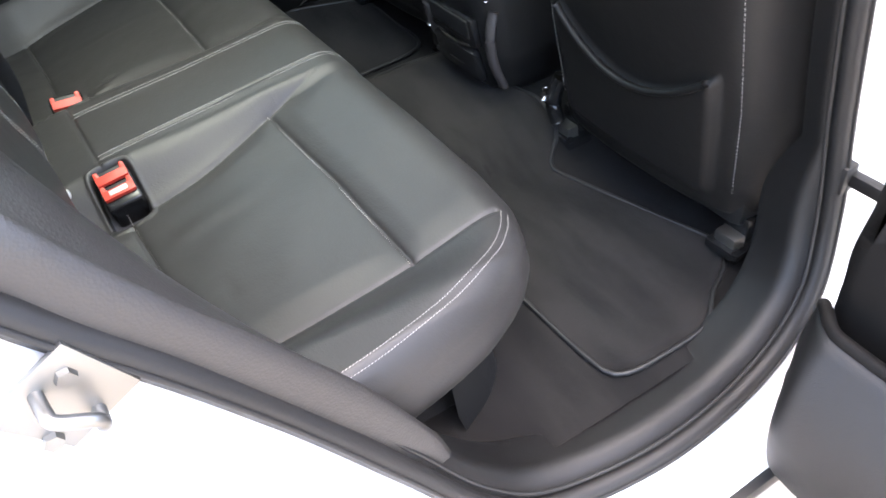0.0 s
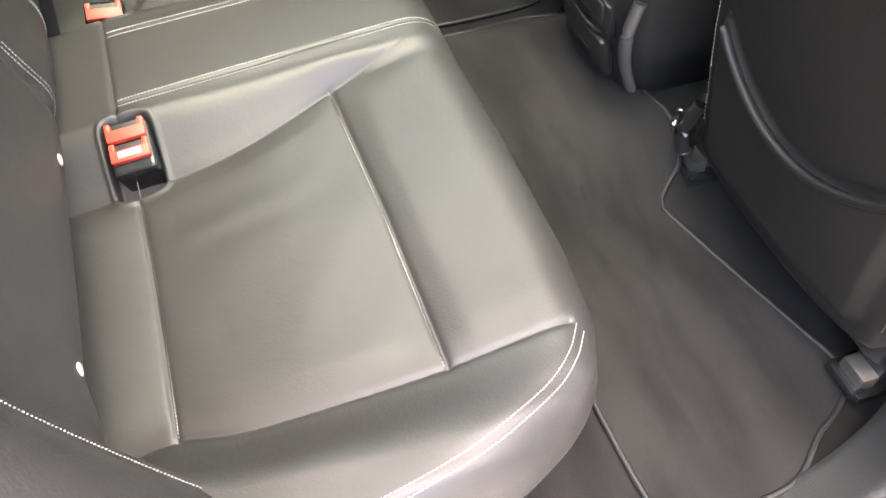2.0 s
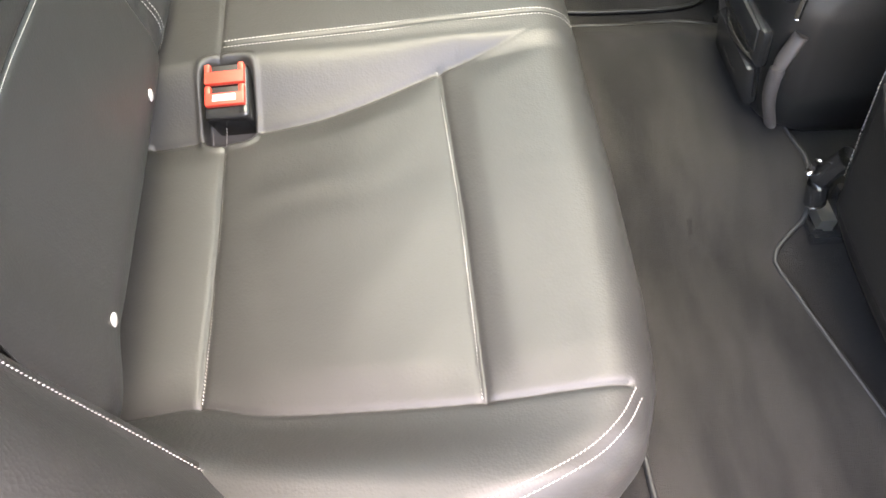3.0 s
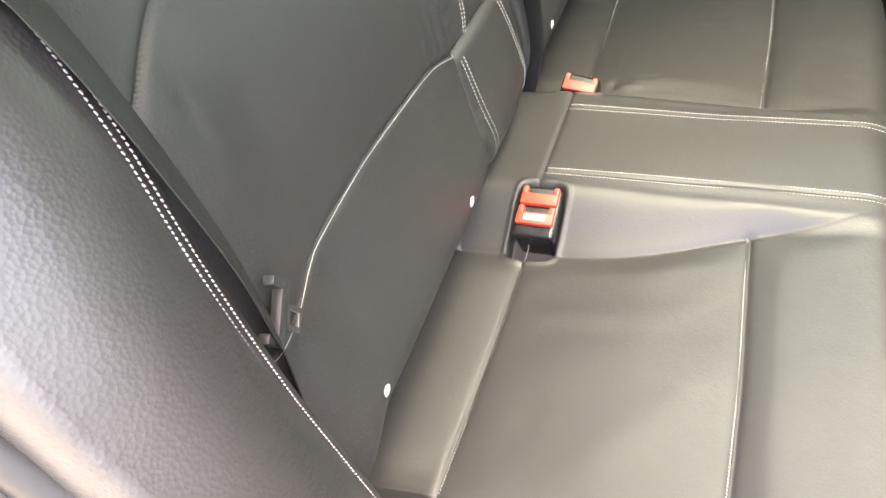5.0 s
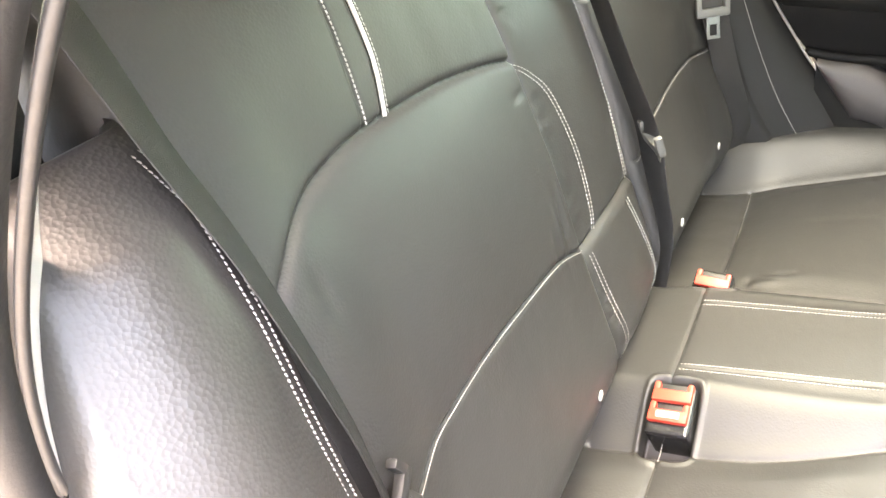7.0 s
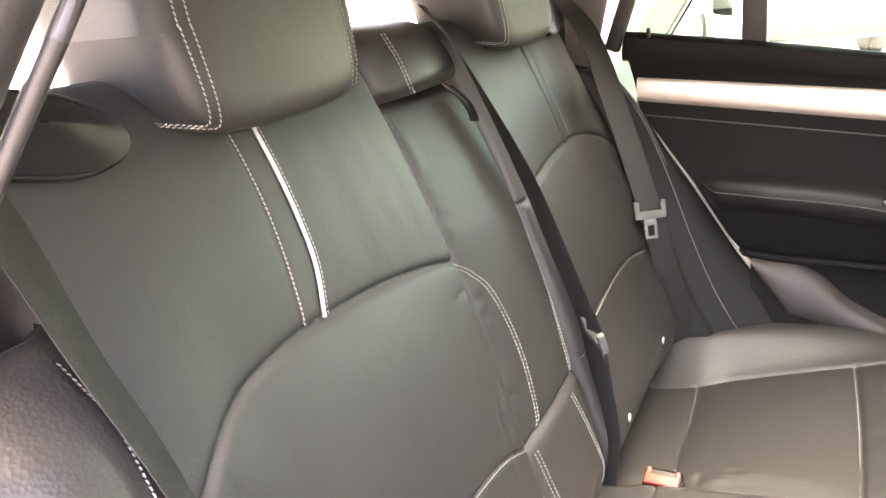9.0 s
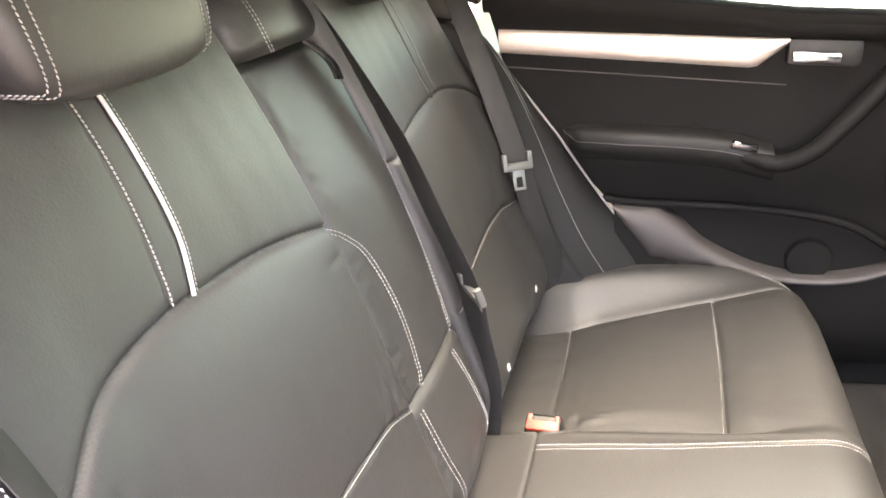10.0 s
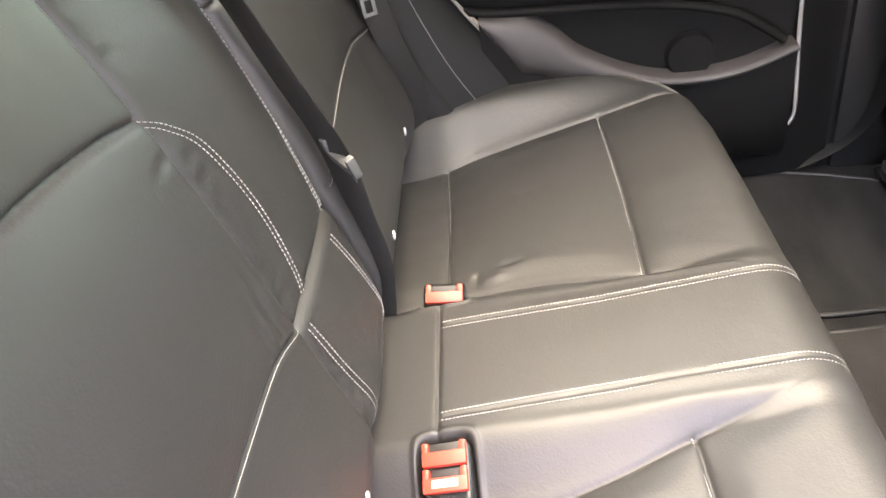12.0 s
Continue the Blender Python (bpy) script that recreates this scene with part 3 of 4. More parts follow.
def side_bolster(sign):
    pad = thing("side_bolster", "black grained leather side bolster between backrest and door opening", "seat bolster", "side bolsters")
    w = np.linspace(0, 1, 90)
    zz = np.interp(w, [0, 0.9, 1], [0.58, 1.23, 1.272])
    sm = lambda ys: np.convolve(np.pad(np.interp(zz, WEDGE_Z, ys), 5, mode="reflect", reflect_type="odd"), np.ones(11) / 11, "valid")
    yi, yo, xi = sm(WEDGE_IN_Y), sm(WEDGE_OUT_Y), sm(WEDGE_IN_X)
    s = np.linspace(0, 1, 50)
    S, W = np.meshgrid(s, w, indexing="ij")
    xout = smooth_interp(zz, [0.5, 1.0, 1.10, 1.20, 1.275], [0.805, 0.805, 0.798, 0.768, 0.738], 0.06)
    if sign < 0:
        xout = np.minimum(xout, 0.724)
        yo = np.interp(zz, [0.58, 0.743, 0.879, 1.025, 1.151, 1.24, 1.272], [0.345, 0.244, 0.147, 0.055, -0.034, -0.096, -0.135])
    X = xi[None] + (xout - xi)[None] * S
    Y = yi[None] + (yo - yi)[None] * S ** 1.3 + 0.024 * np.sin(np.pi * S) ** 1.1 * np.sin(np.pi * np.clip(W, 0, 1)) ** 0.4
    Y = Y + 0.0008 * wobble(X, zz[None] + 0 * X, 28, 5.0)
    Z = np.broadcast_to(zz, X.shape)
    P = np.stack([X, Y, Z], -1)
    inner = []
    for dx, dy in ((-0.014, -0.12), (-0.015, -0.06), (-0.012, -0.014), (-0.005, -0.002)):
        q = P[0].copy()
        q[:, 0] += dx
        q[:, 1] += dy
        inner.append(q)
    outer = []
    for dx, dy in ((0.006, -0.006), (0.009, -0.025), (0.008, -0.06), (0.0, -0.14)):
        q = P[-1].copy()
        q[:, 0] += dx
        q[:, 1] += dy
        outer.append(q)
    P = np.concatenate([np.stack(inner, 0), P, np.stack(outer, 0)], 0)
    top = P[:, -1].copy()
    top[:, 1] -= 0.018
    top[:, 2] -= 0.006
    top2 = top.copy()
    top2[:, 1] -= 0.045
    top2[:, 2] -= 0.09
    P = np.concatenate([P, top[:, None], top2[:, None]], 1)
    cord = P[53, 6:-14] + np.array([-0.010, 0.006, 0])
    if sign < 0:
        mesh_object("edge_cord", [tube(cord * (sign, 1, 1), 0.0026)], PIPING, pad, "pale edge cord")
    edge = P[4, :-4] + np.array([0.004, 0.0035, 0]) if sign > 0 else P[18, :-4] + np.array([-0.003, 0.002, 0])
    P[..., 0] *= sign
    v, f = from_grid(P)
    # shade put into the colour: the far bolster gets the darkened leather
    mesh_object("cover", [(v, f if sign > 0 else f[:, ::-1])], LEATHER_GRAIN if sign > 0 else LEATHER_DARKENED, pad)
    for off in (0.0, 0.008):
        p = edge + np.array([off, off * 0.35, 0])
        p[:, 0] *= sign
        mesh_object("stitching", stitches(p, np.tile((-0.3 * sign, 1, 0.4), (len(p), 1)), 0.0034, 0.0010, 0.0015, 0.0005), THREAD, pad, "pale double stitching")
    return pad


side_bolster(1)
side_bolster(-1)


# ---- headrests ----
def headrest(x):
    rest = thing("headrest", "black leather headrest with pale double stitching on steel posts", "headrest", "rear headrests")
    cy, cz, hx, hy, hz = -0.222, 1.436, 0.150, 0.074, 0.090

    def shape(a, b, c):
        """A point of the pad from -1..1 in each direction."""
        k = 1 - 0.12 * max(0, -c) * abs(a) - 0.04 * (1 - b)
        return Vector((x + a * hx * k, cy + b * hy - 0.012 * c + 0.006 * (1 - a * a) * b, cz + c * hz + 0.014 * abs(a) ** 3 * (c < 0) + 0.010 * (1 - b) * (c < 0) * 0.5))

    bm = bmesh.new()
    bmesh.ops.create_cube(bm, size=2)
    bmesh.ops.subdivide_edges(bm, edges=list(bm.edges), cuts=13, use_grid_fill=True)
    for v in bm.verts:
        a, b, c = v.co
        n = (abs(a) ** 9 + abs(b) ** 6 + abs(c) ** 7) ** (1 / 7.3)
        n = max(n, 1e-6)
        m = max(abs(a), abs(b), abs(c)) / n
        v.co = shape(a * m, b * m, c * m)
    part("cushion", bm, LEATHER, rest)
    ring = spline([(-0.80, -0.93), (0.55, -0.93), (0.86, -0.80), (0.90, 0.0), (0.86, 0.80), (0.55, 0.96), (-0.80, 0.96)], 110)
    for sx in (-1, 1):
        for inset in (0.0, 0.085):
            p = [shape(sx * (0.975 - 0.17 * float(smoothstep(0.40, 0.86, b)) - inset * float(smoothstep(0.3, 0.8, b))), b * 1.04 + 0.03 * float(smoothstep(0.6, 0.86, b)), c * (0.99 + 0.25 * inset)) + Vector((sx * 0.0035, 0.0015, 0)) for b, c in ring]
            p = np.array([tuple(q) for q in p])
            mesh_object("stitching", stitches(p, np.tile((sx * 0.8, 0.6, 0), (110, 1)), 0.0036, 0.0010, 0.0016, 0.0004), THREAD, rest, "pale double stitching")
    for sx in (-0.06, 0.06):
        mesh_object("post", [tube([(x + sx, -0.225, 1.30), (x + sx, -0.225, 1.385)], 0.006)], STEEL, rest, "steel post")
        part("collar", box((x + sx, -0.228, 1.392 - 0.03), (0.034, 0.028, 0.018), 0.006), PLASTIC, rest)
    return rest


headrest(0.338)
headrest(-0.338)


def belt_outlet(sign):
    """The moulded guide on the backrest's shoulder through which the belt runs."""
    g = thing("belt_outlet", "black moulded belt guide on the backrest shoulder", "belt guide", "belt guides")
    xz = spline([(0.640, 1.400), (0.59, 1.407), (0.545, 1.398), (0.512, 1.375), (0.520, 1.357), (0.56, 1.352), (0.62, 1.365), (0.650, 1.372)], 60)
    rim = np.stack([sign * xz[:, 0], back_plane(xz[:, 1]) + 0.010, xz[:, 1]], 1)
    mesh_object("rim", [tube(np.vstack([rim, rim[:2]]), 0.006, 8)], GLOSS, g)
    c = rim.mean(0)
    rings = np.stack([c + (rim - c) * k + np.array([0, 0.010, 0.012 * (1 - k)]) for k in (1.0, 0.8, 0.5, 0.05)], 1)
    mesh_object("funnel", [from_grid(rings, close_u=True)], GLOSS, g)
    return g


belt_outlet(1)
belt_outlet(-1)


# ---- seat belts and buckles ----
def tongue(parent, m, grip_mat=GREYPLASTIC):
    """The steel latch plate with its moulded grip."""
    g = joined(box((0, 0, 0), (0.062, 0.012, 0.016), 0.004), box((-0.026, 0, 0.014), (0.010, 0.012, 0.026), 0.003), box((0.026, 0, 0.014), (0.010, 0.012, 0.026), 0.003))
    bmesh.ops.transform(g, matrix=m, verts=g.verts)
    grip = part("latch_grip", g, grip_mat, parent, "grey moulded latch grip")
    b = joined(box((-0.0095, 0, -0.026), (0.006, 0.003, 0.040), 0.001), box((0.0095, 0, -0.026), (0.006, 0.003, 0.040), 0.001),
               box((0, 0, -0.044), (0.025, 0.003, 0.006), 0.001), box((0, 0, -0.014), (0.025, 0.003, 0.014), 0.001))
    bmesh.ops.transform(b, matrix=m, verts=b.verts)
    part("latch_plate", b, STEEL, parent, "shiny steel latch plate with a slot")


def seat_belt(points, across, tongue_pose, grip_mat=GREYPLASTIC, group="rear seat belts"):
    belt = thing("seat_belt", "black woven seat belt hanging unfastened with steel latch plate", "seat belt", group)
    p = spline(points, 90)
    w = np.array([np.interp(np.linspace(0, 1, 90), np.linspace(0, 1, len(across)), [a[k] for a in across]) for k in range(3)]).T
    mesh_object("webbing", [ribbon(p, 0.047, 0.0014, w)], WEBBING, belt)
    tongue(belt, tongue_pose, grip_mat)
    return belt


seat_belt([(0.650, -0.20, 1.42), (0.652, -0.134, 1.338), (0.653, -0.090, 1.26), (0.646, -0.055, 1.185), (0.633, -0.018, 1.057), (0.627, -0.006, 0.985), (0.623, -0.002, 0.945), (0.626, 0.012, 0.82), (0.634, 0.055, 0.66)],
          [(0.95, 0.25, -0.1), (0.80, 0.60, 0), (0.72, 0.68, 0), (0.72, 0.68, 0), (0.78, 0.60, 0)], pose(0.612, -0.004, 0.962, 10, 32, 15) @ Matrix.Scale(0.85, 4), DARKGRIP)
seat_belt([(-0.668, -0.20, 1.42), (-0.645, -0.128, 1.345), (-0.590, -0.058, 1.19), (-0.578, -0.004, 1.02), (-0.598, 0.024, 0.89), (-0.622, 0.044, 0.80), (-0.640, 0.052, 0.72), (-0.650, 0.045, 0.64)],
          [(0.8, -0.6, -0.1), (0.5, -0.85, 0), (0.4, -0.9, 0), (0.45, -0.9, 0)], pose(-0.566, 0.002, 1.000, 10, 0, -58))
seat_belt([(-0.080, -0.205, 1.43), (-0.092, -0.166, 1.371), (-0.102, -0.118, 1.271), (-0.114, -0.077, 1.17), (-0.122, -0.040, 1.059), (-0.135, -0.006, 0.948), (-0.132, 0.008, 0.86), (-0.128, 0.018, 0.78), (-0.126, 0.005, 0.66)],
          [(0.9, 0.2, 0.1), (0.6, 0.75, 0), (0.45, 0.85, 0), (0.5, 0.8, 0)], pose(-0.127, 0.004, 0.935, 18, 10, 40))


def buckle(c, count, rot, label):
    b = thing("seat_belt_buckle", label, "belt buckle", "seat belt buckles")
    m = Matrix.Translation(c) @ Euler([radians(a) for a in rot]).to_matrix().to_4x4()

    def put(bm):
        bmesh.ops.transform(bm, matrix=m, verts=bm.verts)
        return bm

    step = 0.029
    part("housing", put(box((0, 0.004 * count, -0.032), (0.058, step * count + 0.014, 0.066), 0.007, None, 3)), GLOSS, b, "black moulded housing")
    for k in range(count):
        o = (k - (count - 1) / 2) * step
        btn = joined(box((0, o + 0.006, 0.004), (0.051, 0.0165, 0.010), 0.0025), box((-0.0215, o - 0.007, 0.0035), (0.008, 0.012, 0.010), 0.003), box((0.0215, o - 0.007, 0.0035), (0.008, 0.012, 0.010), 0.003))
        button = part("release_button", put(btn), RED, b, "bright red release button")
        part("slot", put(box((0, o - 0.0075, -0.0008), (0.036, 0.010, 0.005), 0.001)), RUBBER, button)
        if count > 1 and k == 1:
            part("button_mark", put(box((0, o + 0.005, 0.0092), (0.032, 0.0085, 0.0010), 0.0, None, 2, (0.75, 1))), BROADPIPE, button, "pale moulded mark")
    return b


buckle((0.146, 0.098, 0.693), 2, (-24, 8, -93), "black double seat belt buckle with red buttons in the cushion gap")
buckle((-0.136, 0.096, 0.706), 1, (-30, -2, -93), "black single seat belt buckle with a red button")


# ---- car body round the rear door opening ----
APERTURE = [(0.10, 1.46, 0.775), (0.03, 1.36, 0.795), (-0.045, 1.23, 0.80), (-0.065, 1.12, 0.80), (-0.03, 1.05, 0.80), (0.05, 0.935, 0.80), (0.14, 0.79, 0.80),
            (0.235, 0.63, 0.81), (0.32, 0.50, 0.83), (0.42, 0.43, 0.85), (0.60, 0.415, 0.87), (0.78, 0.43, 0.86), (0.90, 0.50, 0.84), (0.945, 0.62, 0.81),
            (0.932, 0.80, 0.79), (0.905, 1.0, 0.78), (0.870, 1.25, 0.77), (0.86, 1.48, 0.73), (0.76, 1.555, 0.71), (0.45, 1.575, 0.705), (0.20, 1.55, 0.72)]


def ring_offsets(sign, offsets, n=220, low_only=False):
    """Loops round the door opening: each offset (outward in the side plane, outward in x)."""
    c = spline(APERTURE + APERTURE[:1], n + 1)[:-1]
    yz = c[:, :2]
    t = np.roll(yz, -2, 0) - np.roll(yz, 2, 0)
    t /= np.linalg.norm(t, axis=1)[:, None]
    nrm = np.stack([t[:, 1], -t[:, 0]], 1)
    mid = yz.mean(0)
    if ((yz - mid) * nrm).sum() < 0:
        nrm = -nrm
    out = []
    keep = np.maximum(smoothstep(0.85, 0.60, yz[:, 1]), 0.45 * smoothstep(0.7, 0.9, yz[:, 0])) if low_only else 1.0
    for o, dx in offsets:
        if low_only and o < 0:
            q = yz + nrm * (o * keep + 0.02 * (1 - keep))[:, None]
            out.append(np.stack([sign * (c[:, 2] + dx * np.maximum(keep, 0.06)), q[:, 0], q[:, 1]], 1))
            continue
        sill = smoothstep(0.60, 0.46, yz[:, 1])
        q = yz + nrm * (o * (1 - 0.55 * sill * (o > 0.04)))[:, None]
        out.append(np.stack([sign * (c[:, 2] + dx), q[:, 0], q[:, 1]], 1))
    return np.stack(out, 1)


def body_side(sign):
    body = thing("car_body_side", "white painted car body side with black rubber door seal", "car body", "body sides", "structure")
    jamb = ring_offsets(sign, [(0.030, 0.0), (0.036, 0.012), (0.050, 0.016), (0.085, 0.022), (0.11, 0.045), (0.125, 0.085), (0.145, 0.10)])
    v, f = from_grid(jamb, close_u=True)
    mesh_object("door_jamb", [(v, f)], WHITE, body, "white painted door jamb")
    seal = ring_offsets(sign, [(0.008, 0.0), (0.002, 0.010), (0.006, 0.022), (0.018, 0.027), (0.030, 0.020), (0.034, 0.006), (0.030, 0.0)])
    mesh_object("door_seal", [from_grid(seal, close_u=True)], RUBBER, body, "black rubber door seal")
    lining = ring_offsets(sign, [(-0.002, -0.100), (-0.008, -0.088), (-0.010, -0.045), (-0.016, -0.036), (-0.014, -0.014), (0.010, 0.002)], low_only=True)
    mesh_object("sill_trim", [from_grid(lining, close_u=True)], PLASTIC, body, "black plastic aperture lining")
    strip = ring_offsets(sign, [(0.006, -0.002), (0.028, -0.028), (0.050, -0.055)])
    up = (strip[:, 0, 2] > 1.02) & (strip[:, 0, 1] < 0.30)
    rows = np.where(up)[0]
    rows = np.sort(np.where(rows > 110, rows - 220, rows)) % 220
    mesh_object("pillar_flange", [from_grid(strip[rows])], WHITE, body, "white painted pillar flange")
    for o, dx in ((0.020, 0.027), (-0.004, 0.004)):
        lip = ring_offsets(sign, [(o, dx)])[:, 0]
        mesh_object("seal_lip", [tube(np.vstack([lip, lip[:2]]), 0.0032, 6)], RUBBER, body)
    outer = ring_offsets(sign, [(0.145, 0.10), (0.19, 0.115), (0.30, 0.10)])
    mesh_object("outer_skin", [from_grid(outer, close_u=True)], WHITE, body)
    part("sill_strip", box((sign * 0.975, 0.75, 0.335), (0.022, 1.6, 0.030), 0.008), RUBBER, body, "black sill strip")
    return body


def striker(parent):
    """The steel door striker on the jamb."""
    x, y, z = 0.828, -0.048, 0.965
    plate = part("striker_plate", box((x, y, z), (0.006, 0.092, 0.078), 0.003, (28, 0, 0)), STEEL, parent, "bright steel striker plate")
    loop = spline([(x, y + 0.022, z - 0.020), (x + 0.022, y + 0.022, z - 0.018), (x + 0.030, y + 0.020, z - 0.002), (x + 0.030, y - 0.004, z + 0.014), (x + 0.022, y - 0.008, z + 0.018), (x, y - 0.010, z + 0.020)], 40)
    mesh_object("striker_loop", [tube(loop, 0.006, 10)], STEEL, plate)
    for dy, dz in ((0.014, 0.026), (-0.016, -0.028)):
        bm = bmesh.new()
        bmesh.ops.create_cone(bm, cap_ends=True, segments=6, radius1=0.009, radius2=0.008, depth=0.008)
        bmesh.ops.transform(bm, matrix=Matrix.Translation((x + 0.005, y + dy, z + dz)) @ Matrix.Rotation(radians(90), 4, "Y"), verts=bm.verts)
        part("bolt", bm, STEEL, plate)


body_right = body_side(1)
striker(body_right)
body_left = body_side(-1)


# ---- floor, roof and the rest of the shell ----
def carpet_height(x, y):
    ax = np.abs(x)
    z = 0.43 + 0.075 * (1 - smoothstep(0.13, 0.30, ax))
    return z + 0.16 * smoothstep(1.15, 1.7, y)


def floor_carpet():
    xs, ys = np.linspace(-0.80, 0.80, 120), np.linspace(0.30, 2.2, 140)
    X, Y = np.meshgrid(xs, ys, indexing="ij")
    Z = carpet_height(X, Y) + 0.0015 * wobble(X, Y, 25)
    ob = mesh_object("floor", [from_grid(np.stack([X, Y, Z], -1))], CARPET)
    return tagged(ob, "charcoal carpeted footwell floor with brushed pile", "car floor", kind="structure")


floor_carpet()


def floor_mat(outline, sign):
    m = thing("floor_mat", "charcoal velour floor mat with dark bound edge", "floor mat", "rear floor mats")
    pts = spline(outline, 140)[:-1]
    c = pts.mean(0)
    rings = [c + (pts - c) * k for k in np.linspace(0.02, 1, 22)]
    P = np.stack([np.stack([r[:, 0] * sign, r[:, 1], carpet_height(r[:, 0], r[:, 1]) + 0.007 + 0.0015 * wobble(r[:, 0], r[:, 1], 16)], 1) for r in rings], 1)
    edge = P[:, -1].copy()
    edge[:, 2] -= 0.007
    P = np.concatenate([P, edge[:, None]], 1)
    mesh_object("velour", [from_grid(P, close_u=True)], MATPILE, m)
    loop = np.stack([pts[:, 0] * sign, pts[:, 1], carpet_height(pts[:, 0], pts[:, 1]) + 0.006], 1)
    mesh_object("binding", [tube(np.vstack([loop, loop[:2]]), 0.0045)], RUBBER, m, "dark bound edge")
    return m


floor_mat([(-0.245, 0.52), (0.10, 0.56), (0.40, 0.60), (0.70, 0.605), (0.757, 0.625), (0.768, 0.70), (0.762, 0.80), (0.715, 0.87), (0.70, 0.905), (0.665, 0.955), (0.636, 0.968), (0.50, 0.93), (0.33, 0.885), (0.28, 0.875), (0.25, 0.90), (0.22, 0.935), (0.15, 0.945), (0.06, 0.93), (-0.245, 0.915), (-0.252, 0.72), (-0.245, 0.52)], 1)
floor_mat([(0.32, 0.58), (0.70, 0.60), (0.757, 0.625), (0.765, 0.72), (0.72, 0.87), (0.66, 0.96), (0.50, 0.96), (0.34, 0.94), (0.31, 0.75), (0.32, 0.58)], -1)

shell = thing("car_shell", "car roof shell with grey headliner, pillars and tinted windows", "car body", kind="structure")


def roof_height(X, Y):
    return 1.635 - 0.06 * np.abs(X / 0.735) ** 3 - 0.05 * np.clip((np.abs(Y - 0.4) - 0.9) / 0.7, 0, 2) ** 2


def roof_patch(x0, x1, y0, y1, lift):
    X, Y = np.meshgrid(np.linspace(x0, x1, 24), np.linspace(y0, y1, 24), indexing="ij")
    return from_grid(np.stack([X, Y, roof_height(X, Y) + lift], -1))


def roof():
    # the glazed opening is assumed, out of view, sized to light the cushions
    around = [(-0.74, 0.74, -1.15, 0.0), (-0.74, 0.74, 0.95, 1.9), (-0.74, -0.50, 0.0, 0.95), (0.50, 0.74, 0.0, 0.95)]
    mesh_object("headliner", [roof_patch(*a, 0.0) for a in around], HEADLINER, shell, "pale grey fabric headliner")
    mesh_object("roof_skin", [roof_patch(*a, 0.05) for a in around], WHITE, shell, "white painted roof")
    mesh_object("roof_glass", [roof_patch(-0.50, 0.50, 0.0, 0.95, 0.045), ], ROOFGLASS, shell, "unseen tinted glass roof panel, added to let light in")


roof()
part("rear_floor", box((0, -0.55, 0.62), (1.55, 0.95, 0.05), 0.01), CARPET, shell)
part("seat_base", box((0, 0.18, 0.445), (1.30, 0.50, 0.06), 0.02), CARPET, shell)
part("underbody", box((0, 0.3, 0.36), (1.66, 3.6, 0.06), 0.02), PLASTIC, shell)
part("bulkhead", box((0, 2.05, 0.82), (1.5, 0.10, 0.90), 0.05), PLASTIC, shell)
part("windscreen", box((0, 2.02, 1.41), (1.36, 0.006, 0.42), 0, (28, 0, 0)), GLASS, shell, "tinted windscreen")
part("luggage_cover", box((0, -0.62, 1.13), (1.36, 0.66, 0.02), 0.006), PLASTIC, shell)
part("tailgate", box((0, -1.12, 0.85), (1.40, 0.08, 0.55), 0.03), PLASTIC, shell)
for s in (-1, 1):
    part("luggage_side", box((s * 0.74, -0.62, 1.00), (0.08, 0.95, 0.55), 0.03), PLASTIC, shell)
    part("rear_pillar", box((s * 0.745, -0.16, 1.44), (0.04, 0.12, 0.40), 0.02, (-14, 0, 0)), HEADLINER, shell)
    part("quarter_trim", box((s * 0.735, -0.205, 1.30), (0.16, 0.02, 0.26), 0.008), PLASTIC, shell)
    part("tail_pillar", box((s * 0.70, -1.05, 1.36), (0.08, 0.14, 0.52), 0.03, (-16, 0, 0)), HEADLINER, shell)
    part("front_pillar", box((s * 0.70, 1.62, 1.32), (0.06, 0.08, 0.75), 0.02, (35, 0, 0)), HEADLINER, shell)
    part("centre_pillar", box((s * 0.745, 1.04, 1.12), (0.05, 0.10, 1.0), 0.02, (6, 0, 0)), PLASTIC, shell)
    part("pillar_foot", box((s * 0.785, 0.99, 0.80), (0.05, 0.24, 0.90), 0.02), PLASTIC, shell) if s < 0 else None
    part("front_door_pane", box((s * 0.745, 1.50, 1.42), (0.005, 0.92, 0.40), 0), GLASS, shell, "tinted front door window")
    part("front_door_lining", box((s * 0.77, 1.50, 0.85), (0.06, 0.95, 0.82), 0.03), DOORSKIN, shell)


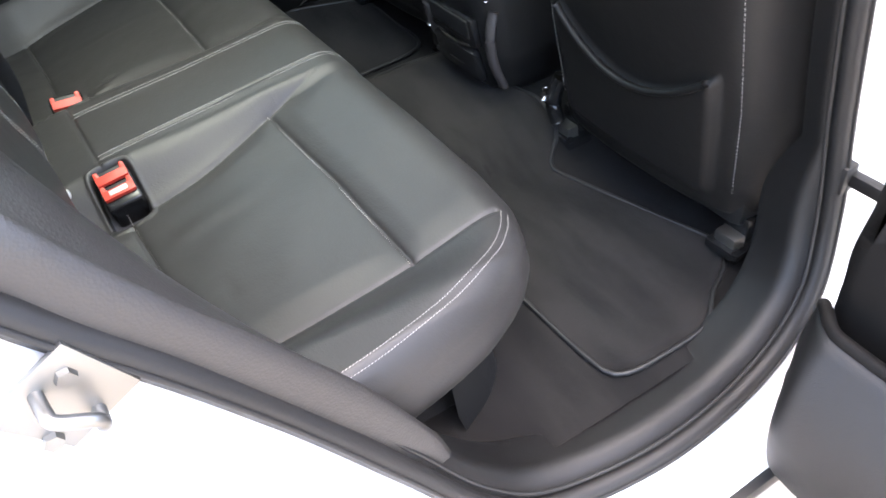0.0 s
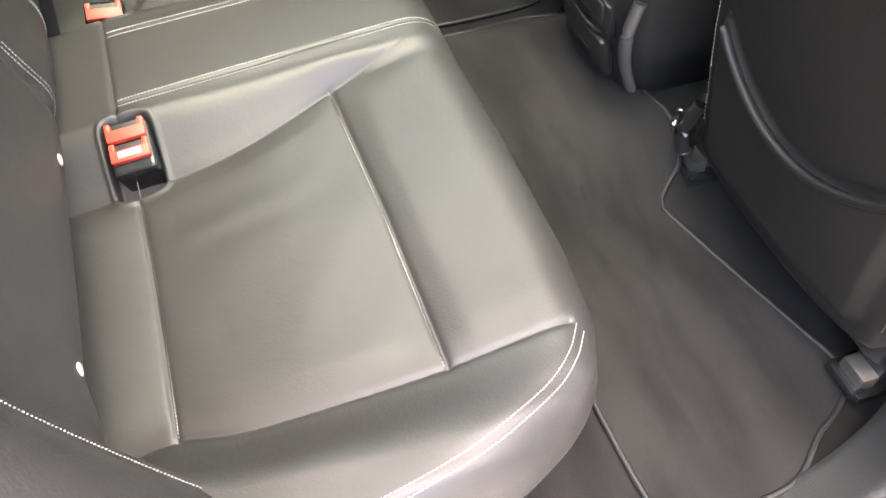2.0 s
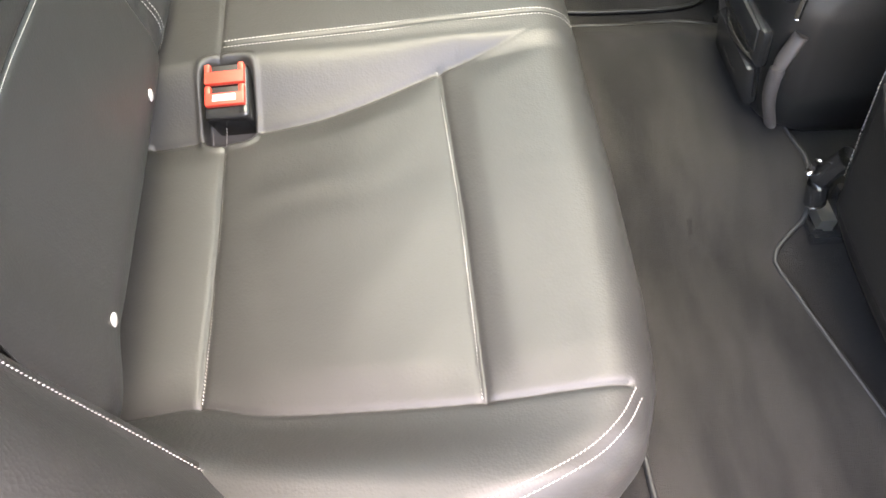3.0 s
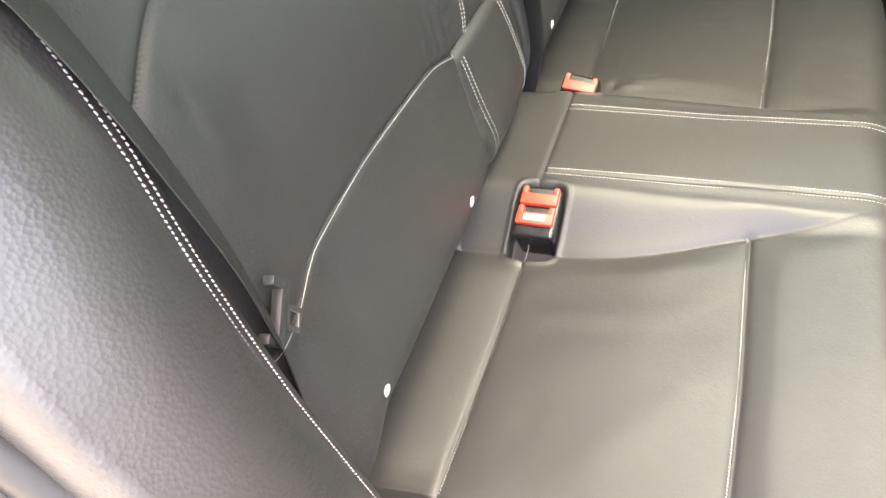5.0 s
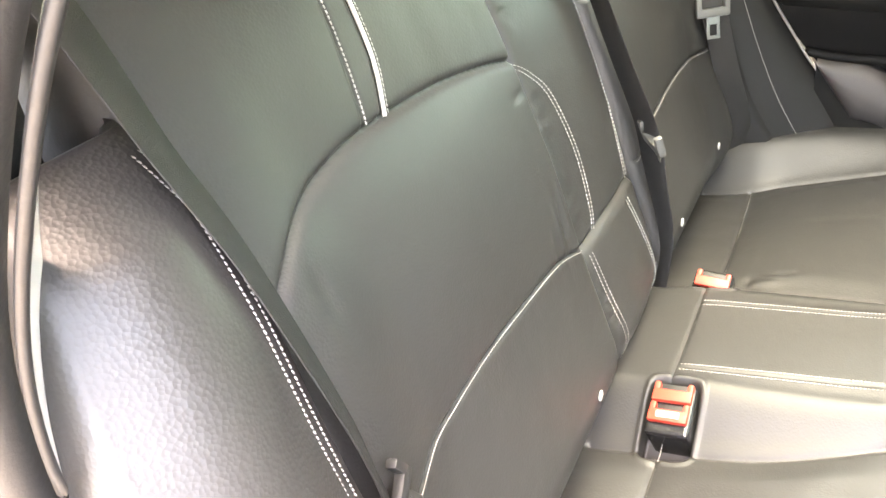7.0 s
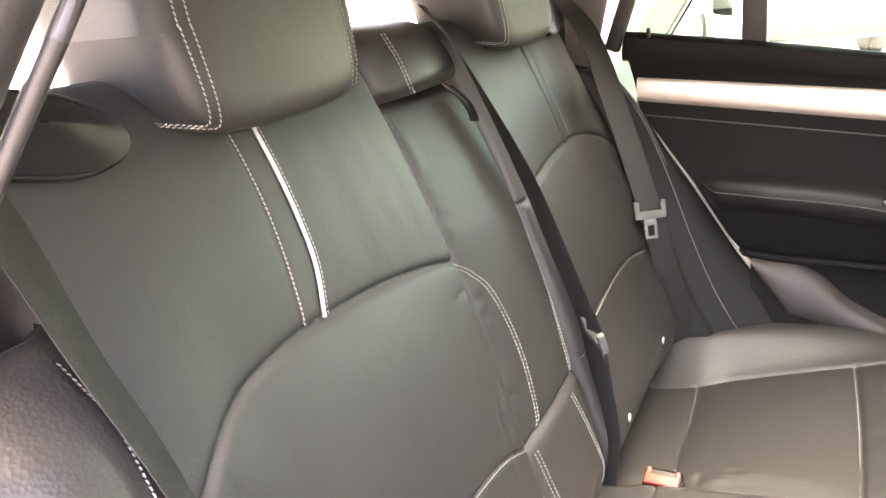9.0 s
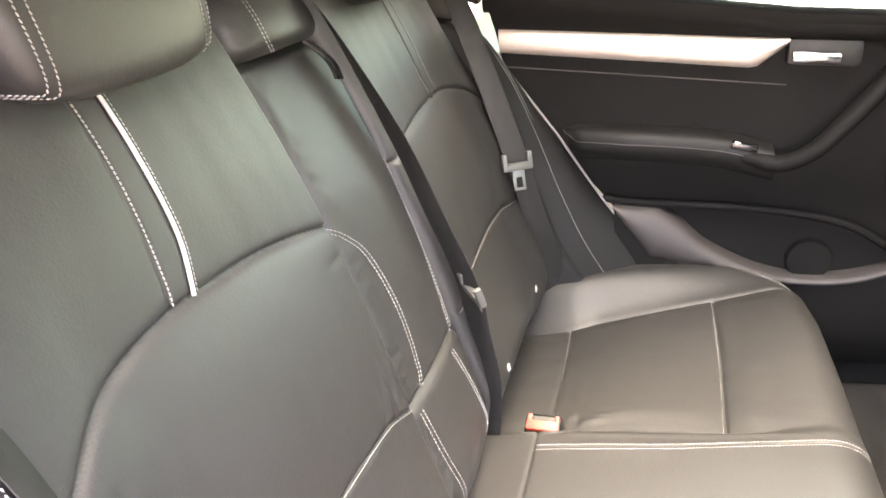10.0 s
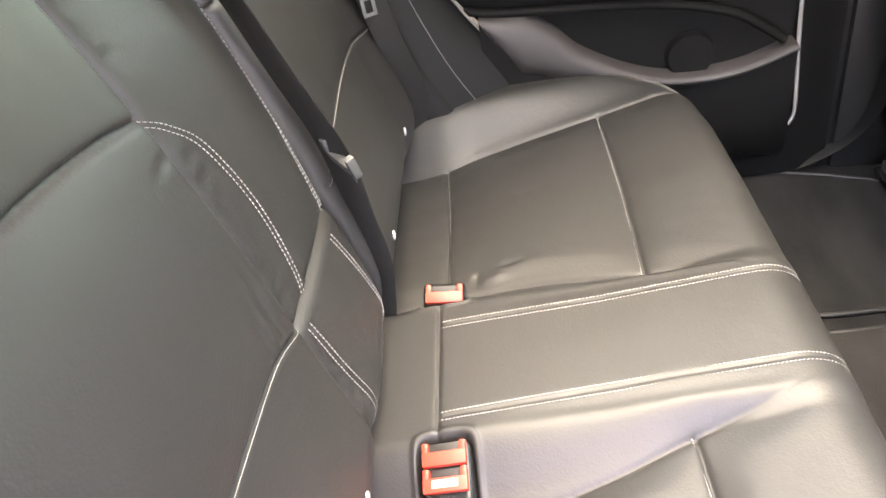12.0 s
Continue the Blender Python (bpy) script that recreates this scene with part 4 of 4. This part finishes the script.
# ---- closed rear door on the far side ----
def far_door():
    d = thing("rear_door", "closed rear car door with black lining and aluminium trim", "car door", kind="structure")
    x = -0.72
    ys, zs = np.linspace(-0.12, 0.86, 90), np.linspace(0.44, 1.302, 80)
    Y, Z = np.meshgrid(np.linspace(0, 1, 90), zs, indexing="ij")
    rear = np.interp(zs, [0.44, 0.60, 0.716, 0.831, 0.971, 1.158, 1.277, 1.31], [0.36, 0.30, 0.255, 0.19, 0.085, -0.042, -0.062, -0.06])[None]
    Y = rear + (0.86 - rear) * Y
    X = x - 0.03 * smoothstep(0.98, 0.80, Z) + 0.035 * smoothstep(1.20, 1.29, Z) - 0.02 * smoothstep(0.76, 0.86, Y)
    crest = lambda y: np.interp(y, [-0.07, 0.11, 0.36, 0.51, 0.86], [1.326, 1.303, 1.264, 1.240, 1.205])
    Z = np.where(Z > 1.10, 1.10 + (Z - 1.10) * (crest(Y) - 1.10) / 0.202, Z)
    mesh_object("door_lining", [from_grid(np.stack([X, Y, Z], -1))], DOORSKIN, d)
    part("outer_skin", box((x - 0.20, 0.45, 0.75), (0.04, 1.24, 0.90), 0.015), WHITE, d, "white painted outer skin")
    part("door_core", box((x - 0.10, 0.58, 0.76), (0.09, 0.66, 0.82), 0.02), PLASTIC, d)
    ly = np.linspace(-0.07, 0.86, 40)
    mesh_object("window_ledge", [tube(np.stack([np.full(40, x + 0.004), ly, crest(ly) - 0.020], 1), 0.029, 14)], DOORSKIN, d)
    ty = np.linspace(-0.045, 0.50, 40)
    top = np.interp(ty, [-0.045, 0.2, 0.44, 0.50], [1.245, 1.222, 1.20, 1.195])
    low = np.interp(ty, [-0.045, 0.2, 0.44, 0.50], [1.196, 1.168, 1.140, 1.185])
    P = np.stack([np.stack([np.full(40, x + k), ty, top * (1 - w) + low * w], 1) for k, w in ((0.0, 0), (0.016, 0.04), (0.022, 0.25), (0.022, 0.75), (0.016, 0.96), (0.0, 1))], 1)
    mesh_object("trim_strip", [from_grid(P)], ALU, d, "satin aluminium trim strip")
    line = np.stack([np.full(40, x + 0.004), ty, np.interp(ty, [-0.045, 0.2, 0.44, 0.50], [1.168, 1.140, 1.112, 1.105])], 1)
    mesh_object("lining_seam", [tube(line, 0.0014, 6)], TAUPE, d, "stitched lining seam")
    hb = joined(box((x + 0.012, 0.56, 1.165), (0.03, 0.13, 0.05), 0.012, (-5, 0, 0)))
    part("handle_recess", hb, PLASTIC, d)
    part("door_handle", box((x + 0.034, 0.545, 1.160), (0.014, 0.085, 0.020), 0.006, (-5, 0, 0)), CHROME, d, "chrome inner door handle")
    a = spline([(0.075, 1.035), (0.21, 1.030), (0.38, 1.012), (0.48, 0.982)], 40)
    wdt = np.interp(np.linspace(0, 1, 40), [0, 0.08, 0.3, 1], [0.006, 0.045, 0.065, 0.06])
    P = np.stack([np.stack([x + wdt * k, a[:, 0], a[:, 1] + h * np.minimum(1, wdt / 0.04)], 1) for k, h in ((0, 0.008), (0.6, 0.006), (0.92, 0.0), (1.0, -0.012), (0.97, -0.03), (0.7, -0.055), (0, -0.06))], 1)
    mesh_object("armrest", [from_grid(P)], LEATHER_DARKENED, d, "padded leather armrest")
    welt = np.stack([x + wdt * 0.99, a[:, 0], a[:, 1] - 0.018 * np.minimum(1, wdt / 0.04)], 1)
    mesh_object("armrest_seam", [tube(welt, 0.0012, 6)], TAUPE, d, "pale stitched armrest seam")
    p = spline([(x + 0.040, 0.42, 0.982), (x + 0.058, 0.485, 0.966), (x + 0.068, 0.545, 0.992), (x + 0.062, 0.60, 1.045), (x + 0.04, 0.655, 1.10), (x + 0.01, 0.68, 1.12)], 50)
    mesh_object("pull_handle", [tube(p, 0.021, 12, 0.8)], DOORSKIN, d, "curved padded pull handle")
    part("window_switch", box((x + 0.052, 0.425, 1.0), (0.022, 0.05, 0.012), 0.003, (-12, 0, 0)), GLOSS, d)
    part("switch_toggle", box((x + 0.054, 0.412, 1.008), (0.014, 0.012, 0.006), 0.002, (-12, 0, 0)), CHROME, d)
    # lower pocket with its pale lip
    lip = spline([(0.175, 0.868), (0.21, 0.860), (0.26, 0.852), (0.31, 0.82), (0.36, 0.775), (0.45, 0.728), (0.54, 0.705), (0.65, 0.71), (0.755, 0.745)], 70)
    wide = np.interp(lip[:, 0], [0.17, 0.18, 0.25, 0.31, 0.36, 0.45, 0.54, 0.76], [0.004, 0.015, 0.105, 0.085, 0.045, 0.025, 0.014, 0.012])
    P = np.stack([np.stack([np.full(70, x - 0.03 + k), lip[:, 0], lip[:, 1] - wide * w], 1) for k, w in ((0.0, -0.1), (0.035, 0.0), (0.05, 0.2), (0.05, 0.7), (0.04, 1.0), (0.0, 1.2))], 1)
    mesh_object("pocket_lip", [from_grid(P)], TAUPE, d, "taupe map pocket lip")
    front = np.stack([np.stack([np.full(70, x + 0.012 - k), lip[:, 0], (lip[:, 1] - wide) * (1 - w) + 0.49 * w], 1) for k, w in ((0, 0), (0.0, 0.5), (0.012, 0.9), (0.04, 1))], 1)
    mesh_object("pocket_front", [from_grid(front)], DOORSKIN, d)
    brow = spline([(0.15, 0.88), (0.22, 0.868), (0.47, 0.85), (0.62, 0.82), (0.70, 0.775), (0.735, 0.748)], 60)
    mesh_object("pocket_brow", [tube(np.stack([np.full(60, x - 0.008), brow[:, 0], brow[:, 1]], 1), 0.009, 8)], DOORSKIN, d)
    for (cy, cz, r, nm) in ((0.566, 0.735, 0.047, "bottle_recess"), (0.672, 1.0, 0.046, "speaker_grille")):
        bm = bmesh.new()
        bmesh.ops.create_cone(bm, cap_ends=True, segments=40, radius1=r, radius2=r * 0.9, depth=0.012)
        bmesh.ops.transform(bm, matrix=Matrix.Translation((x - 0.018, cy, cz)) @ Matrix.Rotation(radians(90), 4, "Y"), verts=bm.verts)
        part(nm, bm, DOORSKIN, d)
    e = spline([(x + 0.0, 0.756, 1.01), (x - 0.005, 0.757, 0.85), (x - 0.01, 0.762, 0.75), (x - 0.012, 0.772, 0.60), (x - 0.012, 0.762, 0.565)], 50)
    mesh_object("edge_strip", [tube(e, 0.004, 8)], PIPING, d, "pale door edge strip")
    part("quarter_post", box((x - 0.01, 0.172, 1.43), (0.03, 0.045, 0.30), 0.006), PLASTIC, d)
    part("frame_rear", box((x - 0.02, -0.065, 1.40), (0.03, 0.03, 0.22), 0.006, (-20, 0, 0)), PLASTIC, d)
    part("window_pane", box((x - 0.02, 0.40, 1.40), (0.005, 1.0, 0.42), 0), GLASS, d, "green tinted side window")
    part("lock_pin", box((x + 0.02, -0.02, 1.325), (0.008, 0.008, 0.03), 0.003), PLASTIC, d)
    return d


far_door()


# ---- open rear door on the near side ----
def near_door():
    d = thing("open_rear_door", "opened rear car door with black lining and deep pocket", "car door")
    xs = np.linspace(0.925, 1.95, 50)
    zs = np.linspace(0.44, 1.25, 50)
    X, Z = np.meshgrid(xs, zs, indexing="ij")
    X = X + 0.030 * smoothstep(0.62, 0.84, Z) * (X < 0.96)
    Y = 0.800 + 0.05 * np.clip((0.955 - X) / 0.03, 0, 1) ** 2 + 0.0 * Z
    crest = lambda y: np.interp(y, [-0.07, 0.11, 0.36, 0.51, 0.86], [1.326, 1.303, 1.264, 1.240, 1.205])
    Z = np.where(Z > 1.10, 1.10 + (Z - 1.10) * (crest(Y) - 1.10) / 0.202, Z)
    mesh_object("door_lining", [from_grid(np.stack([X, Y, Z], -1))], DOORSKIN, d)
    part("door_core", box((1.45, 0.865, 0.85), (0.98, 0.07, 0.86), 0.02), DOORSKIN, d)
    part("outer_skin", box((1.45, 0.92, 0.85), (1.02, 0.035, 0.92), 0.012), WHITE, d, "white painted outer skin")
    ring = spline([(0.925, 0.50), (0.918, 0.46), (0.95, 0.40), (1.10, 0.37), (1.60, 0.37)], 60)
    lip = spline([(0.935, 0.635), (0.95, 0.640), (1.02, 0.635), (1.20, 0.63), (1.60, 0.63)], 60)
    rows = []
    for k in np.linspace(0, 1, 14):
        p = lip * (1 - k) + ring * k
        y = 0.800 - 0.115 * np.sin(np.pi * (0.30 + 0.55 * (1 - k))) * smoothstep(0.905, 0.985, p[:, 0])
        rows.append(np.stack([p[:, 0], y, p[:, 1]], 1))
    outer = np.stack(rows, 1)
    inner = outer[:, :8] + np.array([0.012, 0.014, 0])
    mesh_object("door_pocket", [from_grid(np.concatenate([inner[:, ::-1], outer], 1))], PLASTIC, d, "deep moulded door pocket")
    rim = outer[:, 0] + np.array([0.004, 0.006, 0.003])
    mesh_object("pocket_rim", [tube(rim, 0.009, 10)], DOORSKIN, d)
    arm = joined(box((0.862, 0.975, 0.690), (0.075, 0.018, 0.022), 0.005), box((0.818, 0.968, 0.690), (0.026, 0.030, 0.048), 0.006), box((0.806, 0.962, 0.715), (0.022, 0.018, 0.024), 0.006))
    part("check_strap", arm, PLASTIC, d, "black door check strap")
    return d


near_door()


# ---- front seats ----
def front_seat(sign):
    s = thing("front_seat", "black leather front seat with map pocket in its back", "car seat", "front seats")
    xc = 0.455 * sign

    def skin(W, Z):
        half = np.interp(Z, [0.50, 0.58, 0.75, 1.0, 1.25], [0.240, 0.262, 0.272, 0.262, 0.21])
        y = 0.940 - 0.17 * (Z - 0.55) - 0.022 * np.cos(W * np.pi / 2) + 0.08 * np.abs(W) ** 10
        return np.stack([xc + W * half, y, Z + 0 * W], -1)

    W, Z = np.meshgrid(np.linspace(-1, 1, 90), np.linspace(0.525, 1.25, 110), indexing="ij")
    P = skin(W, Z)
    arch = 0.715 + 0.075 * np.abs(W / 0.64) ** 2
    P[..., 1] -= 0.016 * smoothstep(0.012, -0.004, Z - arch) * smoothstep(0.70, 0.64, np.abs(W)) * smoothstep(0.545, 0.58, Z)
    P[..., 1] += 0.0012 * wobble(P[..., 0], Z, 20)
    fwd = np.array([0, 0.13, 0])
    P = np.concatenate([P[:1] + fwd, P, P[-1:] + fwd], 0)
    P = np.concatenate([P[:, :1] + np.array([0, 0.13, 0.03]), P, P[:, -1:] + fwd], 1)
    mesh_object("back_cover", [from_grid(P)], SEATBACK, s)
    w = np.linspace(-0.64, 0.64, 70)
    edge = skin(w, 0.715 + 0.075 * np.abs(w / 0.64) ** 2) + np.array([0, -0.014, 0.002])
    mesh_object("pocket_edge", [tube(edge, 0.008, 8, 0.8)], SEATBACK, s, "padded map pocket edge")
    for k in (-1, 1):
        z = np.linspace(0.58, 1.22, 120)
        p = skin(np.full(120, 0.80 * k), z) + np.array([0.002 * k, -0.002, 0])
        mesh_object("stitching", stitches(p, np.tile((0, -1, 0), (120, 1)), 0.006, 0.002, 0.0014), THREAD, s, "pale seam stitching")
    # unseen head pad and posts, added to block windscreen light from the rear seats
    part("head_pad", box((xc, 0.95, 1.36), (0.27, 0.11, 0.19), 0.05, (-8, 0, 0), 4), LEATHER_DARKENED, s)
    for k in (-0.06, 0.06):
        mesh_object("head_post", [tube([(xc + k, 0.95, 1.18), (xc + k, 0.95, 1.30)], 0.006)], STEEL, s)
    part("seat_pan", box((xc, 1.22, 0.60), (0.50, 0.52, 0.16), 0.05), LEATHER_DARKENED, s)
    part("base_skirt", box((xc, 1.10, 0.545), (0.46, 0.30, 0.10), 0.03), PLASTIC, s)
    for x in (0.228, 0.665):
        rail = part("seat_rail", box((sign * x, 1.17, 0.470), (0.045, 0.46, 0.034), 0.006), STEEL, s, "steel seat rail")
        foot = joined(box((sign * x, 0.965, 0.452), (0.070, 0.060, 0.020), 0.005), box((sign * x, 0.94, 0.462), (0.052, 0.022, 0.010), 0.003), box((sign * x, 0.985, 0.490), (0.050, 0.040, 0.06), 0.008))
        part("rail_cap", foot, GLOSS, rail, "black rail end cap")
        bm = bmesh.new()
        bmesh.ops.create_uvsphere(bm, u_segments=10, v_segments=8, radius=0.004)
        bmesh.ops.transform(bm, matrix=Matrix.Translation((sign * x, 0.945, 0.468)), verts=bm.verts)
        part("rivet", bm, STEEL, rail)
    mesh_object("back_hinge", [tube(spline([(sign * 0.222, 0.935, 0.50), (sign * 0.215, 0.928, 0.545), (sign * 0.225, 0.94, 0.60)], 20), 0.020, 12, 0.8)], GLOSS, s)
    mesh_object("hinge_pin", [tube([(sign * 0.212, 0.906, 0.555), (sign * 0.214, 0.908, 0.580)], 0.006, 10)], CHROME, s, "chrome pin")
    return s


front_seat(1)
front_seat(-1)


# ---- centre console ----
def console():
    c = thing("centre_console", "black rear centre console with air vents and silver strips", "console")
    prof = spline([(0.93, 0.500), (0.885, 0.52), (0.860, 0.60), (0.845, 0.68), (0.835, 0.74), (0.85, 0.80), (0.86, 0.88), (0.92, 0.92)], 60)
    ws = np.linspace(-1, 1, 50)
    W, Kk = np.meshgrid(ws, np.arange(60), indexing="ij")
    Y, Z = prof[Kk, 0], prof[Kk, 1]
    half = np.interp(Z, [0.50, 0.60, 0.75, 0.92], [0.095, 0.120, 0.128, 0.120])
    X = -0.012 + W * half
    Y = Y + 0.055 * np.abs(W) ** 5
    P = np.stack([X, Y, Z], -1)
    fwd = np.array([0, 0.7, 0])
    P = np.concatenate([P[:1] + fwd, P, P[-1:] + fwd], 0)
    P = np.concatenate([P, P[:, -1:] + fwd], 1)
    mesh_object("body", [from_grid(P)], PLASTIC, c)
    tray = part("storage_tray", box((-0.014, 0.853, 0.660), (0.165, 0.030, 0.070), 0.010, (10, 0, 0)), GLOSS, c, "gloss black tray recess")
    part("tray_opening", box((-0.014, 0.838, 0.667), (0.140, 0.008, 0.042), 0.004, (10, 0, 0)), RUBBER, tray)
    flap = part("flap", box((-0.014, 0.860, 0.580), (0.150, 0.026, 0.080), 0.012, (14, 0, 0)), GLOSS, c, "gloss black flap")
    for z, y, w in ((0.622, 0.842, 0.15), (0.572, 0.851, 0.14)):
        x = np.linspace(-0.012 - w / 2, -0.012 + w / 2, 30)
        p = np.stack([x, y + 0.004 * np.abs((x + 0.012) / w * 2) ** 3 * 4, np.full(30, z) + 0.008 * np.abs((x + 0.012) / w * 2) ** 2], 1)
        mesh_object("silver_strip", [tube(p, 0.0042, 8)], CHROME, c, "slim silver strip")
    for s in (-1, 1):
        e = spline([(-0.012 + s * 0.104, 0.895, 0.535), (-0.012 + s * 0.112, 0.866, 0.60), (-0.012 + s * 0.116, 0.856, 0.66), (-0.012 + s * 0.113, 0.868, 0.715)], 40)
        mesh_object("side_cheek", [tube(e, 0.012, 10, 0.7)], TAUPE, c, "grey side cheek")
        vent = part("air_vent", box((-0.012 + s * 0.052, 0.850, 0.790), (0.088, 0.030, 0.082), 0.010, (-6, 0, 0)), GLOSS, c, "rear air vent")
        for k in range(5):
            part("slat", box((-0.012 + s * 0.052, 0.833, 0.762 + 0.014 * k), (0.076, 0.010, 0.0035), 0.001, (20, 0, 0)), PLASTIC, vent)
        part("vent_wheel", box((-0.012 + s * 0.052, 0.833, 0.745), (0.020, 0.010, 0.010), 0.003), CHROME, vent)
    mesh_object("vent_surround", [tube(spline([(0.098, 0.852, 0.74), (0.103, 0.846, 0.79), (0.095, 0.852, 0.838)], 30), 0.005, 8)], CHROME, c, "silver vent surround")
    return c


console()

# ---- outside ----
ground = mesh_object("ground", [from_grid(np.array([[(x, y, 0.0) for y in (-300, -20, 0, 20, 300)] for x in (-300, -20, 0, 20, 300)]))], CONCRETE)
tagged(ground, "pale sunlit concrete yard", "ground", kind="structure")


def parked_car(x, y, turn, label):
    """A white estate car standing across the yard."""
    car = thing("parked_car", label, "car", "parked cars")
    m = pose(x, y, 0, 0, 0, turn)
    prof = np.array([(-2.25, 0.45), (-2.28, 0.75), (-2.15, 0.98), (-1.95, 1.10), (-1.6, 1.62), (-0.6, 1.70), (0.35, 1.66), (1.05, 1.12), (1.95, 0.98), (2.22, 0.78), (2.25, 0.45), (1.8, 0.28), (-1.8, 0.28)])
    prof = spline(np.vstack([prof, prof[:1]]), 120)[:-1]
    ring = []
    for w in (-1, -0.96, -0.88, -0.5, 0, 0.5, 0.88, 0.96, 1):
        half = 0.92 - 0.16 * smoothstep(1.0, 1.65, prof[:, 1])
        q = np.stack([prof[:, 0] * (1 - 0.04 * abs(w) ** 4), np.full(119, w) * half, prof[:, 1] * 1.0], 1)
        ring.append(q)
    P = np.stack(ring, 1)
    c0, c1 = P[:, :1].copy(), P[:, -1:].copy()
    for cc in (c0, c1):
        cc[:, 0, 0] *= 0.3
        cc[:, 0, 2] = 0.8 + (cc[:, 0, 2] - 0.8) * 0.3
    v, f = from_grid(np.concatenate([c0, P, c1], 1), close_u=True)
    v = np.array([tuple(m @ Vector(p)) for p in v])
    mesh_object("body", [(v, f)], WHITE, car)

    def put(bm):
        bmesh.ops.transform(bm, matrix=m, verts=bm.verts)
        return bm

    part("windscreen", put(box((0.74, 0, 1.41), (0.03, 1.36, 0.62), 0.01, (0, -52, 0))), DARKGLASS, car)
    part("rear_window", put(box((-1.80, 0, 1.37), (0.03, 1.30, 0.46), 0.01, (0, 33, 0))), DARKGLASS, car)
    part("bumper", put(box((2.20, 0, 0.48), (0.14, 1.70, 0.26), 0.05)), PLASTIC, car, "dark bumper")
    part("bumper", put(box((-2.22, 0, 0.50), (0.14, 1.70, 0.26), 0.05)), PLASTIC, car, "dark bumper")
    for sy in (-1, 1):
        part("headlight", put(box((2.10, sy * 0.68, 0.82), (0.16, 0.32, 0.16), 0.05)), CHROME, car)
        part("side_window", put(box((-0.45, sy * 0.83, 1.36), (1.7, 0.02, 0.40), 0.008)), DARKGLASS, car)
        for sx in (-1.38, 1.42):
            bm = bmesh.new()
            bmesh.ops.create_cone(bm, cap_ends=True, segments=28, radius1=0.34, radius2=0.34, depth=0.24)
            bmesh.ops.bevel(bm, geom=[e for e in bm.edges if len(e.link_faces) == 2 and e.calc_face_angle() > 1], offset=0.04, segments=3, affect="EDGES")
            bmesh.ops.transform(bm, matrix=Matrix.Translation((sx, sy * 0.82, 0.34)) @ Matrix.Rotation(radians(90), 4, "X"), verts=bm.verts)
            tyre = part("wheel", put(bm), TYRE, car, "black tyre")
            bm = bmesh.new()
            bmesh.ops.create_cone(bm, cap_ends=True, segments=20, radius1=0.21, radius2=0.19, depth=0.05)
            bmesh.ops.transform(bm, matrix=Matrix.Translation((sx, sy * 0.94, 0.34)) @ Matrix.Rotation(radians(90 * sy), 4, "X"), verts=bm.verts)
            part("rim", put(bm), STEEL, tyre)
    return car


parked_car(-13.5, -0.35, 20, "white parked estate car with dark bumpers on the yard")
parked_car(-17.5, 3.6, 8, "white parked car farther across the yard")
parked_car(-24.0, 6.8, 8, "white parked car farther across the yard")


def slatted_wall():
    w = thing("slatted_wall", "grey slatted building wall behind the yard", "wall", kind="structure")
    part("backing", box((-13.2, -3.6, 1.6), (0.10, 3.4, 3.2), 0.01), RENDERWALL, w)
    for k in range(14):
        part("slat", box((-13.12, -3.6, 0.15 + 0.22 * k), (0.05, 3.36, 0.20), 0.008, (0, -12, 0)), SHUTTER, w)
    return w


slatted_wall()
